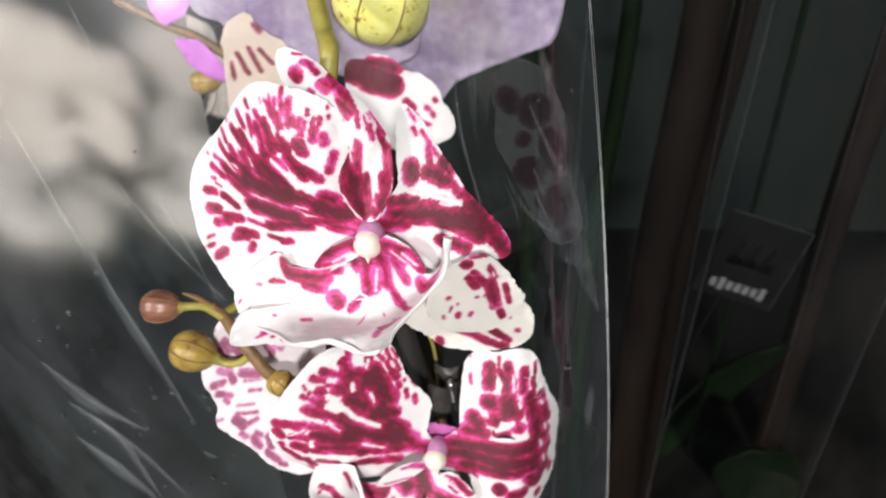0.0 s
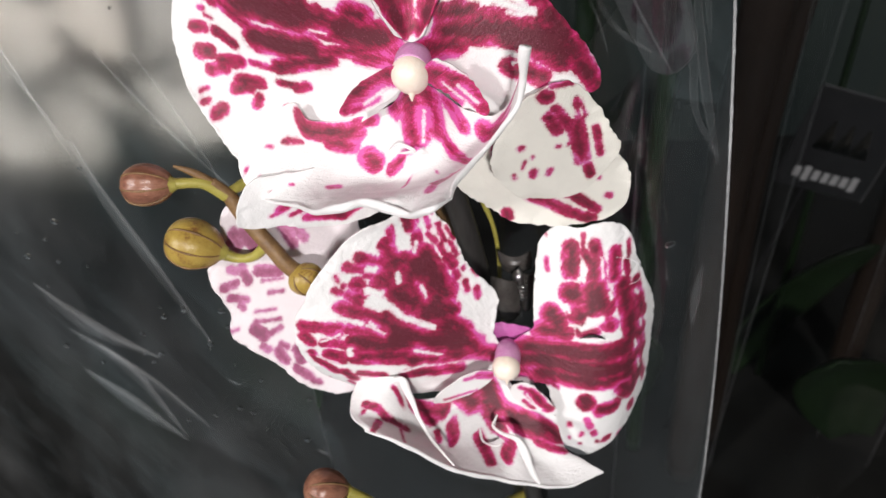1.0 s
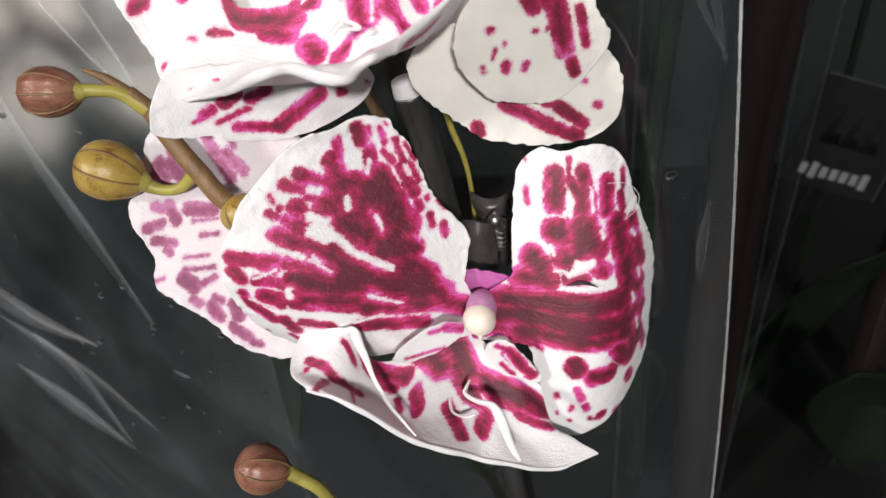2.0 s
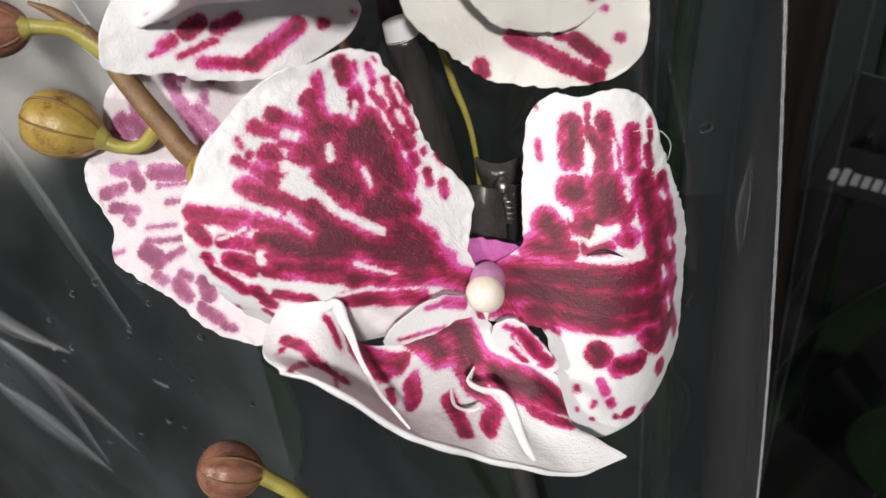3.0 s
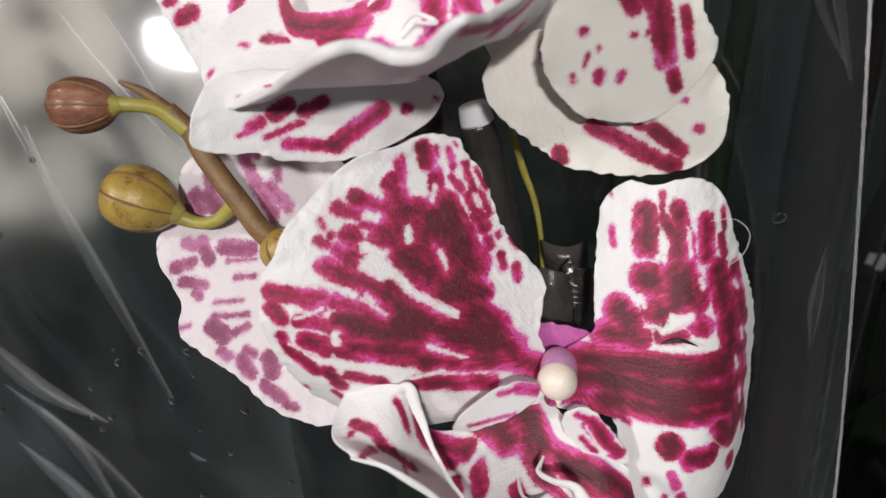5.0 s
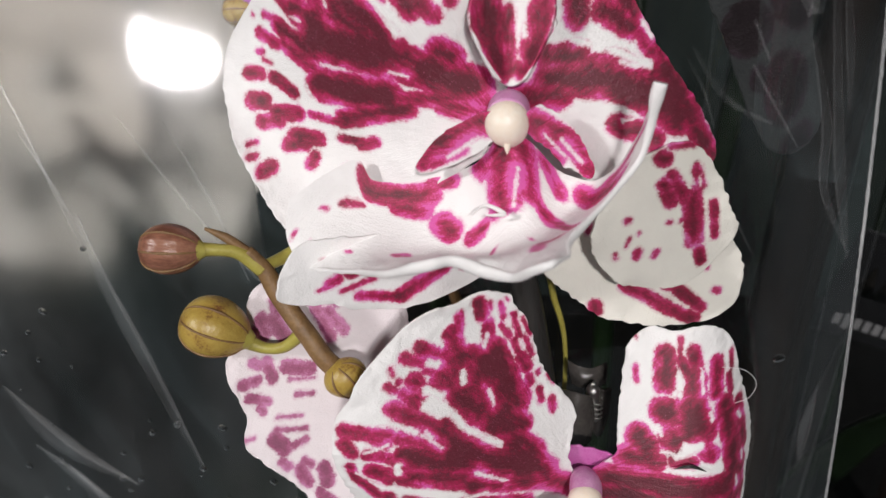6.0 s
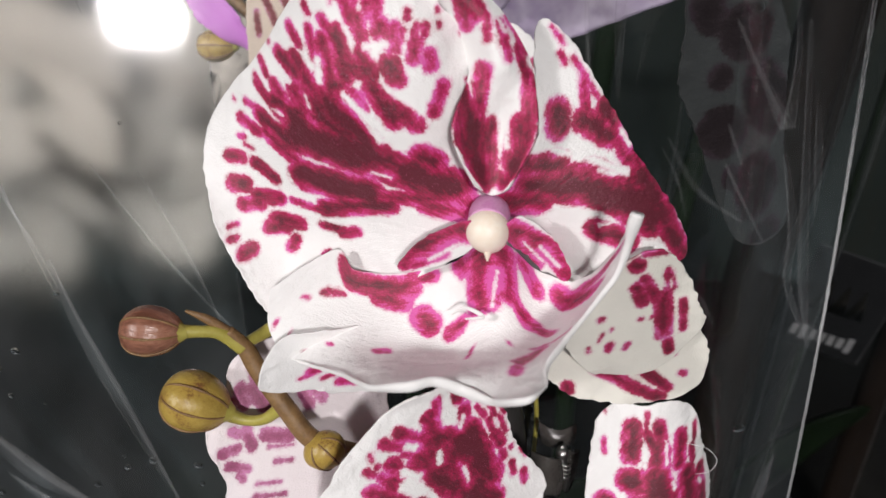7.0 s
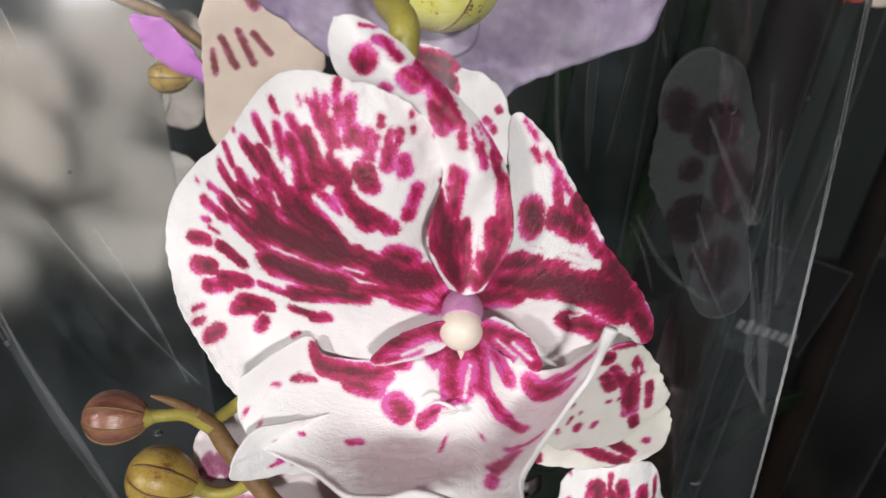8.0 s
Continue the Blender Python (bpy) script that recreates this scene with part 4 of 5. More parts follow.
L_LIP = dict(cage=[[(-39.5, -10, 0.1), (-28.4, -10.5, 2.4), (-25.2, -8, -9.4), (-18.2, -5, -12.3), (-9.2, -1, -9.9), (-3.5, 1, -8.8), (1.9, -1, -13.2), (7.3, -3, -17.5), (13.5, -5, -21.9)],
    [(-40.9, -14, -1.5), (-31.6, -13, -1.6), (-26, -12, -11.6), (-19.2, -10, -16.4), (-11.7, -7, -16.3), (-4, -5, -16.9), (2.6, -6, -19.2), (9.1, -8, -22.1), (16, -9, -31.8)],
    [(-40.4, -19, -2.7), (-34.4, -18, -5.7), (-26.2, -18, -12.7), (-17.8, -16, -19.6), (-10.6, -14, -21.7), (-4.3, -12, -23.8), (2.2, -13, -25.3), (9.6, -13, -31.4), (21.4, -11, -34.6)],
    [(-36.3, -23, -3.8), (-29.9, -26, -2.9), (-23.1, -26, -8.7), (-16.4, -25, -16.7), (-9.9, -24, -21.7), (-3.2, -22, -26.5), (3.9, -21, -30.5), (15.7, -18, -36.6), (26.7, -13, -37.3)]],
    spots=[(-26.3, 0.0, -21.2, 6.1, 3.0), (-25.2, 2.0, -18.2, 4.6, 4.2), (-15.9, 9.7, -15.2, 14.1, 2.8), (-13.9, 0.0, -9.3, 7.9, 6.3), (-9.1, 0.1, -3.7, 8.8, 7.5), (-6.3, 8.8, -3.0, 15.2, 5.2), (-1.7, 9.1, 1.4, 10.7, 3.2), (1.5, 9.8, 12.4, 6.7, 7.3), (7.9, 12.4, 15.3, 12.2, 2.5), (-8.7, 17.1, -5.2, 25.9, 2.5), (-1.2, 23.1, 0.7, 16.6, 2.7), (-37.1, 7.9, -32.7, 11.0, 1.9), (-32.9, 10.6, -27.5, 9.2, 1.5), (-37.6, 10.0, -37.7, 10.3, 0.9), (-33.9, 18.0, -33.8, 13.9, 1.5), (-28.7, 10.7, -26.2, 20.8, 0.5), (-20.0, 9.5, -19.1, 12.2, 1.3), (-29.7, 3.4, -28.8, 4.3, 1.3)],
    gaps=[])
L_LIP["spots"] += [(-11.5, 0.0, -11.4, 1.2, 2.9)]
L_SEPAL_TOP = dict(centre=(0.5, 0.1), radii=[6.5, 7.0, 6.0, 5.0, 4.6, 4.5, 4.7, 5.1, 5.8, 7.3, 6.4, 6.0, 6.1, 6.6, 5.7, 5.1, 4.9, 5.1, 5.7, 5.6, 5.8, 6.4, 7.0, 6.5],
    bend=(6.0, 0.000, 0.000, 0.0000, 0.0000, 0.0000),
    spots=[(0.5, 0.1, 14.7, 10.2)],
    gaps=[])
LILAC_A = dict(centre=(-20.9, 42.7), radii=[31.7, 34.3, 37.0, 37.1, 35.1, 30.8, 29.1, 29.6, 32.3, 33.2, 31.5, 32.0, 35.0, 29.3, 25.0, 23.6, 23.9, 24.3, 26.0, 28.9, 28.4, 29.9, 33.5, 31.5],
    bend=(95.0, 0.000, 0.000, 0.0000, 0.0000, 0.0000),
    spots=[],
    gaps=[])
LILAC_B = dict(centre=(21.0, 38.6), radii=[41.6, 42.4, 37.5, 35.8, 34.3, 30.9, 29.9, 31.1, 34.8, 29.0, 24.2, 22.0, 21.6, 22.7, 25.7, 30.2, 32.4, 37.6, 28.1, 24.5, 24.7, 26.7, 31.0, 39.7],
    bend=(101.0, 0.000, 0.000, 0.0000, 0.0000, 0.0000),
    spots=[],
    gaps=[])
LILAC_C = dict(centre=(-55.6, 42.4), radii=[24.0, 25.7, 25.2, 26.5, 26.7, 22.4, 20.5, 20.1, 21.2, 24.1, 23.8, 21.9, 21.3, 14.8, 12.0, 10.7, 10.2, 10.5, 11.2, 12.4, 15.2, 21.5, 20.8, 21.5],
    bend=(97.0, 0.000, 0.000, 0.0000, 0.0000, 0.0000),
    spots=[],
    gaps=[])
VIOLET_A = dict(centre=(-90.4, 43.3), radii=[9.6, 10.7, 12.1, 15.0, 15.6, 14.1, 13.6, 14.1, 13.7, 10.3, 8.8, 8.1, 8.0, 8.5, 9.3, 9.1, 9.6, 9.9, 8.6, 8.1, 8.1, 8.2, 8.1, 8.5],
    bend=(107.0, 0.000, 0.000, 0.0000, 0.0000, 0.0000),
    spots=[],
    gaps=[])
VIOLET_B = dict(centre=(-82.6, 22.0), radii=[6.6, 5.5, 4.9, 4.8, 5.0, 5.7, 5.9, 6.3, 7.3, 9.5, 9.3, 7.2, 6.3, 5.9, 5.9, 6.4, 6.5, 7.0, 8.2, 10.8, 14.6, 18.7, 11.9, 9.1],
    bend=(107.0, 0.000, 0.000, 0.0000, 0.0000, 0.0000),
    spots=[],
    gaps=[])
# Outline of a flower's mirror image in the film, built as a petal.
MIRRORED_PETAL = dict(centre=(47.8, 23.7), radii=[9.9, 9.7, 10.3, 11.7, 14.8, 18.5, 25.4, 27.8, 24.1, 16.7, 13.5, 12.0, 10.6, 9.5, 9.2, 9.6, 10.8, 13.6, 20.5, 34.0, 31.8, 17.6, 12.8, 10.8],
    bend=(17.0, 0.000, 0.000, 0.0000, 0.0000, 0.0000),
    spots=[(39.8, 39.4, 6.4, 9.5), (47.2, 36.0, 9.6, 9.6), (53.6, 23.7, 8.3, 14.9), (46.5, 16.3, 10.1, 10.1), (55.7, 4.8, 8.7, 13.9), (50.4, 6.7, 4.1, 5.2), (60.1, -7.5, 5.4, 10.7), (44.3, 27.3, 4.9, 4.9)],
    gaps=[])


upper = thing("orchid_flower", (0.018, 0.255, 1.0), "large white orchid flower with magenta and maroon blotches", "flower", "open orchid flowers")
blade("petal", upper, U_PETAL_LEFT, seed=1, rings=150, segs=420)
blade("petal", upper, U_PETAL_RIGHT, seed=2, rings=110, segs=320)
blade("sepal", upper, U_SEPAL_RIGHT, mat=CREAMY_PETAL, seed=3, rings=80, segs=260, lift=-0.5, rag=0.6, axis=radians(-80))
blade("sepal", upper, U_SEPAL_UNDER, mat=CREAMY_PETAL, seed=4, rings=80, segs=260, rag=0.5, axis=radians(-32))
blade("sepal", upper, U_SEPAL_LEFT, seed=5, rings=80, segs=260, rag=0.5, axis=radians(28))
blade("lip_lobe", upper, U_LOBE_LEFT, seed=6, rings=44, segs=140, ruffle=0.1, rag=0.4)
blade("lip_lobe", upper, U_LOBE_RIGHT, seed=7, rings=44, segs=140, ruffle=0.1, rag=0.4)
sheet("lip", upper, U_LIP, seed=8, heart=26)

lower = thing("orchid_flower", (0.036, 0.247, 0.924), "white orchid flower with dense maroon streaks and a folded lip", "flower", "open orchid flowers")
blade("petal", lower, L_PETAL_LEFT, seed=11, rings=140, segs=400)
blade("petal", lower, L_PETAL_RIGHT, seed=12, rings=140, segs=400)
blade("sepal", lower, L_SEPAL_BACK, mat=BACK_PETAL, seed=13, rings=90, segs=300, label="pale pink underside with faint stripes")
blade("sepal", lower, L_SEPAL_TOP, mat=MAUVE, seed=14, rings=24, segs=80, ruffle=0.1, heart=60)
blade("lip_lobe", lower, L_LOBE_LEFT, seed=15, rings=44, segs=140, ruffle=0.1, rag=0.4)
blade("lip_lobe", lower, L_LOBE_RIGHT, seed=16, rings=44, segs=140, ruffle=0.1, rag=0.4)
sheet("lip", lower, L_LIP, seed=17)

sheet("sepal", upper, U_SEPAL_TOP, seed=9, nu=90, nv=240, along=True, rag=0.45)


def column(parent, at, r, tilt, rise):
    """The flower's column: a mauve neck with a cream anther cap and its small beak."""
    neck = part("column", tube([(at[0] + 0.0004, at[1] + 0.008, at[2] - 0.001), (at[0] + 0.0004, at[1] + 0.004, at[2] + rise), (at[0], at[1] + 0.0004, at[2] + rise * 0.7)], [r * 0.8, r * 0.95, r * 0.93], 24, 20), PINK, parent, "mauve column neck")
    cap = part("anther_cap", ball(r * 1.05, r, r, tip=0.08), CREAM, neck, "rounded cream anther cap")
    cap.location = (at[0], at[1], at[2])
    cap.rotation_euler = (0, radians(70 + tilt), radians(20))
    part("beak", tube([(at[0], at[1] - r * 0.55, at[2] - r * 0.75), (at[0], at[1] - r * 0.7, at[2] - r * 1.15)], [r * 0.2, r * 0.03], 8), CREAM, neck)


column(upper, (0.0001, -0.0032, 0.0037), 0.0041, 0, 0.0014)
column(lower, (0.0, -0.0045, -0.0015), 0.0037, -12, 0.0006)


def fold(name, parent, path, radii, label="", flat=0.7, spots=0.0):
    """A rolled white edge of a lip, in the flower's millimetres."""
    p = spline(path, 40)
    r = spline(np.array(radii, float)[:, None], 40)[:, 0]
    for i in range(40):
        p[i] += 0.3 * np.array(noise.noise_vector(Vector(p[i]) * 0.16))
        r[i] *= 0.85 + 0.25 * noise.noise(Vector(p[i]) * 0.2)
    me = tube(p / 1000, np.maximum(r, 0.05) / 1000, 16, 120, flat)
    n = len(me.vertices)
    me.attributes.new("pigment", "FLOAT", "POINT").data.foreach_set("value", np.array([-4 + spots * (4.2 + 5 * noise.noise(v.co * 330)) for v in me.vertices], np.float32))
    me.attributes.new("heart", "FLOAT", "POINT").data.foreach_set("value", np.zeros(n, np.float32))
    me.attributes.new("polar", "FLOAT_VECTOR", "POINT")
    me.attributes.new("rag", "FLOAT", "POINT")
    me.attributes.new("freckle", "FLOAT", "POINT").data.foreach_set("value", np.full(n, -4, np.float32))
    return part(name, me, PETAL, parent, label)


# rolled edge round the rim of the upper lip, its ruffled side and the small callus
fold("rolled_edge", upper, U_LIP["cage"][-1], [0.4, 0.6, 0.9, 1.1, 1.3, 1.2, 1.1, 1.0, 0.8, 0.5])
fold("rolled_edge", upper, [row[-1] for row in U_LIP["cage"]], [1.4, 0.7, 0.6, 0.8, 0.6])
fold("callus", upper, [(-6.3, -7, -12.5), (-3.8, -8, -10.1), (-0.4, -9, -11.4), (-3.8, -10, -11.1)], [0.2, 0.4, 0.5, 0.2], "small white curled callus on the lip")

# curled ridges of the lower lip
fold("rolled_edge", lower, [(-3.0, -9, -15.5), (-4.0, -12, -16.7), (-1.6, -15, -16.4), (2.2, -18, -15.1), (4.5, -21, -18.5), (6.2, -23, -23.4), (7.7, -24, -25.8)], [0.3, 0.8, 1.0, 1.2, 1.4, 1.2, 0.5], "white curled ridge", 0.6)
fold("rolled_edge", lower, [(-8.0, -10, -20.4), (-7.2, -13, -22), (-4.1, -15, -21.7), (-2.1, -15, -20.8)], [0.3, 0.5, 0.5, 0.2])
fold("rolled_edge", lower, [(-31.2, -11, 0.1), (-27.3, -12, 3), (-25.5, -14, -0.9), (-23, -18, -5.6), (-19.1, -22, -11.1), (-14.3, -25, -16.1)], [0.8, 1.3, 1.1, 0.7, 0.5, 0.3], "", 0.5)
fold("rolled_edge", lower, L_LIP["cage"][-1], [0.5, 0.8, 0.8, 0.9, 0.9, 0.9, 0.8, 0.7, 0.4])
# a short dark slit torn in the blade
part("slit", tube([(0.0199, 0.0022, 0.0020), (0.0235, 0.0022, 0.0028), (0.0271, 0.0026, 0.0011)], [0.00008, 0.00045, 0.00008], 8), BLACK_PLASTIC, lower, "short dark tear in the petal")


# ---- spike, buds, stake and clip ----
spike = thing("flower_spike", (-0.03, 0.26, 0.95), "brown orchid flower spike with short green bud stalks", "stem")


def stalk(parent, path, radii, mat, name="stalk", n=14):
    o = np.array(parent.location)
    return part(name, tube(np.array(path) - o, radii, n), mat, parent)


stalk(spike, [(-0.036, 0.2595, 0.9745), (-0.033, 0.2600, 0.9692), (-0.0305, 0.2590, 0.9640), (-0.0245, 0.2560, 0.9560), (-0.0185, 0.2545, 0.9480), (-0.008, 0.2600, 0.9380), (0.012, 0.2700, 0.9200), (0.034, 0.2860, 0.8700), (0.0480, 0.2915, 0.7660), (0.0712, 0.3020, 0.6010)],
      [0.0012, 0.0019, 0.0021, 0.0022, 0.0023, 0.0024, 0.0025, 0.0026, 0.0028, 0.0030], STEM, "main_stem")
stalk(spike, [(-0.0335, 0.2600, 0.9698), (-0.0375, 0.2590, 0.9740), (-0.0410, 0.2575, 0.9755), (-0.0450, 0.2563, 0.9762)], [0.0019, 0.0015, 0.0013, 0.0016], GREEN_STEM)
stalk(spike, [(-0.0255, 0.2570, 0.9560), (-0.0300, 0.2570, 0.9520), (-0.0345, 0.2570, 0.9515), (-0.0390, 0.2570, 0.9535)], [0.0016, 0.0013, 0.0013, 0.0018], GREEN_STEM)
stalk(spike, [(-0.0360, 0.2600, 0.9735), (-0.0400, 0.2592, 0.9775), (-0.0440, 0.2585, 0.9800)], [0.0012, 0.0010, 0.0003], STEM, "bract")
stalk(spike, [(0.0440, 0.2900, 0.7900), (0.012, 0.2520, 0.8250), (0.0015, 0.2320, 0.8600), (-0.0008, 0.2250, 0.8790), (-0.0030, 0.2222, 0.8905), (-0.0085, 0.2220, 0.8962)], [0.0018, 0.0017, 0.0016, 0.0015, 0.0015, 0.0016], GREEN_STEM)
stalk(spike, [(-0.034, 0.2600, 0.9700), (-0.026, 0.2680, 0.9720), (-0.012, 0.2740, 0.9850), (0.000, 0.2770, 1.0150), (0.0067, 0.279, 1.0475), (0.0037, 0.291, 1.0522), (-0.0003, 0.303, 1.058), (-0.0045, 0.317, 1.0672)], [0.0012, 0.0016, 0.0016, 0.0018, 0.0028, 0.0028, 0.0028, 0.0028], GREEN_STEM, "upper_stem")


def bud(at, size, turn, mat, label, seam=0.1, lobes=3, tip=0.12):
    """A closed orchid bud with seams between its sepals and a small collar at the stalk."""
    b = thing("orchid_bud", at, label, "bud", "closed orchid buds")
    b.rotation_euler = [radians(a) for a in turn]
    part("bud_body", ball(*size, groove=seam, lobes=lobes, tip=tip), mat, b)
    part("collar", tube([(size[0] * 0.86, 0, 0), (size[0] * 1.12, 0, 0)], [size[1] * 0.42, size[1] * 0.2], 16), GREEN_STEM, b)
    for k in range(3):
        a = 0.35 + k * 0.85
        arc = [(size[0] * math.cos(t) * 1.0, -size[1] * math.sin(t) * math.cos(a - 0.9) * (1 - tip * math.cos(t)) * 1.004, size[2] * math.sin(t) * math.sin(a - 0.9) * (1 - tip * math.cos(t)) * 1.004) for t in np.linspace(0.25, 2.8, 9)]
        part("seam", tube(arc, [0.0001] + [0.0002, 0.0003, 0.0002, 0.00035, 0.00025, 0.0003, 0.0002] + [0.0001], 6), STEM, b)
    return b


bud((-0.0507, 0.2561, 0.9764), (0.0066, 0.0055, 0.0053), (0, 3, 0), BUD_BROWN, "brown ribbed orchid bud on a green stalk", 0.06, 5)
bud((-0.0448, 0.2567, 0.9569), (0.0078, 0.0068, 0.0068), (0, 24, 0), BUD_OLIVE, "olive yellow orchid bud with brown seams", 0.05, 3)
bud((-0.0137, 0.2208, 0.8994), (0.0062, 0.0055, 0.0055), (0, 30, 20), BUD_BROWN, "round brown orchid bud low on the spike", 0.04, 3)
bud((-0.0160, 0.2530, 0.9465), (0.0046, 0.0040, 0.0048), (0, 60, 20), BUD_OLIVE, "small yellow brown bud behind a petal", 0.03, 3)
bud((0.0150, 0.339, 1.0512), (0.0176, 0.0160, 0.0176), (0, -70, 0), BUD_YELLOW, "large yellow green bud with maroon freckles", 0.03, 3)

stake = thing("plant_stake", (0.03, 0.272, 0.9), "black plastic plant stake with a pale worn tip", "stake")
stalk(stake, [(0.0217, 0.2715, 0.9655), (0.027, 0.2735, 0.9390), (0.035, 0.276, 0.88), (0.07, 0.29, 0.6005)], [0.0034, 0.0034, 0.0034, 0.0035], BLACK_PLASTIC, "rod", 20)
tip_ob = stalk(stake, [(0.0211, 0.2713, 0.9688), (0.0218, 0.2716, 0.9652)], [0.0030, 0.0035], LAMP_WHITE, "worn_tip", 20)
tip_ob["label"] = "pale scuffed tip"
runner = thing("thin_stem", (0.03, 0.276, 0.945), "thin olive green stem beside the plant stake", "stem")
stalk(runner, [(0.0285, 0.2765, 0.962), (0.0305, 0.277, 0.954), (0.0345, 0.278, 0.934), (0.0352, 0.2822, 0.875), (0.0478, 0.2872, 0.7717), (0.0698, 0.2965, 0.6005)], [0.0005, 0.0008, 0.0006, 0.0006, 0.0008, 0.001], GREEN_STEM)

clip = thing("plant_clip", (0.04, 0.269, 0.93), "dark grey butterfly clip with a steel spring bolt", "clip")


def wing(rows, name):
    me = mesh_from(name, (cage_grid(rows, 24, 24).reshape(-1, 3)) / 1000, grid_faces(24, 24))
    return thick(part(name, me, CLIP_GREY, clip), 0.9)


wing([[(-7.5, -2, 4), (-5, -5, 5.5), (-2.2, -5, 4.5), (-0.8, -3, 3)], [(-8, -3, 0), (-5.5, -6.5, 1), (-2.2, -6.5, 0), (0, -4, -1)], [(-8.5, -3, -5), (-5.5, -6.5, -5), (-2, -6, -5.5), (0.2, -4, -5.5)], [(-7.5, -2.5, -8.5), (-5, -5, -10), (-2, -5, -10.5), (0, -3, -10.5)]], "wing")
wing([[(-5.5, 5, 7.5), (-2.5, 3.5, 6.5), (0.5, 3.5, 6.2), (4, 5, 7)], [(-5, 4, 5), (-2.5, 2, 4.2), (0.5, 2, 4.2), (4, 4, 5)], [(-4, 4.5, 1), (-2, 3, 1), (1, 3, 1), (4, 4.5, 1)]], "wing")
wing([[(1.8, 0, 3), (3, -1, 3), (4.4, 0, 3)], [(1.6, -0.5, -4), (2.8, -1.5, -4), (4.2, -0.5, -4)], [(1.2, 0, -10), (2.2, -1, -11), (3.4, 0, -10.5)]], "wing")
part("hinge_pin", tube([(-0.0003, -0.0005, 0.0045), (0.0004, -0.001, 0.003), (0.0012, -0.001, -0.006)], [0.0011, 0.0011, 0.0009], 14), STEEL, clip, "steel hinge pin")
coil = [(0.0012 + 0.0013 * math.cos(a), -0.0015 + 0.0013 * math.sin(a), 0.001 - a * 0.00022) for a in np.linspace(0, 8 * math.pi, 60)]
part("spring", tube(coil, [0.0003] * 60, 8, 240), STEEL, clip, "small steel coil spring")
pin = bmesh.new()
bmesh.ops.create_cone(pin, cap_ends=True, segments=20, radius1=0.0017, radius2=0.0014, depth=0.0014)
bolt = part("bolt_head", pin, STEEL, clip, "round steel bolt head")
bolt.location = (0.0, -0.0022, 0.0035)
bolt.rotation_euler = (radians(60), 0, 0)

# a stray hair-thin fibre on the edge of the lower petal
fibre = thing("fibre", (0.069, 0.254, 0.944), "hair-thin pale fibre loop clinging to a petal", "fibre")
stalk(fibre, [(0.0650, 0.2560, 0.9485), (0.0685, 0.2530, 0.9500), (0.0710, 0.2520, 0.9475), (0.0706, 0.2530, 0.9430), (0.0690, 0.2560, 0.9390)], [0.00006] * 5, LAMP_WHITE, "loop", 5)



# ---- flowers behind ----
def plain_blade(name, parent, shape, mat, seed, spots=False):
    if spots:
        return blade(name, parent, shape, mat=mat, seed=seed, rings=36, segs=120)
    g = dict(shape)
    return blade(name, parent, g, mat=mat, seed=seed, rings=24, segs=90, ruffle=0.9)


behind = thing("orchid_flower", (0.018, 0.255, 1.0), "half hidden orchid flower seen from behind, maroon and cream", "flower", "orchid flowers behind")
plain_blade("sepal", behind, CREAM_BACK, CREAM_PETAL, 21, True)
plain_blade("petal", behind, MAROON_BACK, PETAL, 22, True)
# Painted mirror image in the film, added as a third petal.
plain_blade("petal", behind, MIRRORED_PETAL, MIRROR_DIM, 23, True)

lilac = thing("lilac_orchid", (0.018, 0.255, 1.0), "pale lilac orchid flower behind the spotted ones", "flower")
plain_blade("petal", lilac, LILAC_A, LILAC, 31)
plain_blade("petal", lilac, LILAC_B, LILAC, 32)
plain_blade("petal", lilac, LILAC_C, LILAC, 33)
plain_blade("sepal", lilac, VIOLET_A, VIOLET, 34)
plain_blade("sepal", lilac, VIOLET_B, VIOLET, 35)
twig = thing("lilac_spike", (-0.07, 0.365, 1.02), "grey brown orchid twig with one small olive bud", "stem")
stalk(twig, [(-0.0950, 0.366, 1.0430), (-0.0778, 0.366, 1.0332), (-0.0640, 0.366, 1.0270), (-0.0520, 0.367, 1.0170), (-0.04, 0.372, 1.0), (0.0, 0.38, 0.9), (0.030, 0.385, 0.78), (0.0535, 0.386, 0.6005)], [0.0016, 0.0018, 0.0019, 0.0019, 0.002, 0.0022, 0.0024, 0.0025], STEM, "main_stem")
stalk(twig, [(-0.0520, 0.367, 1.0150), (-0.0580, 0.366, 1.0105), (-0.0653, 0.366, 1.0087)], [0.0015, 0.0013, 0.0012], STEM)
bud((-0.0653, 0.366, 1.0087), (0.0062, 0.0050, 0.0050), (0, 0, 0), BUD_OLIVE, "small olive bud on a grey brown twig", 0.04, 3)


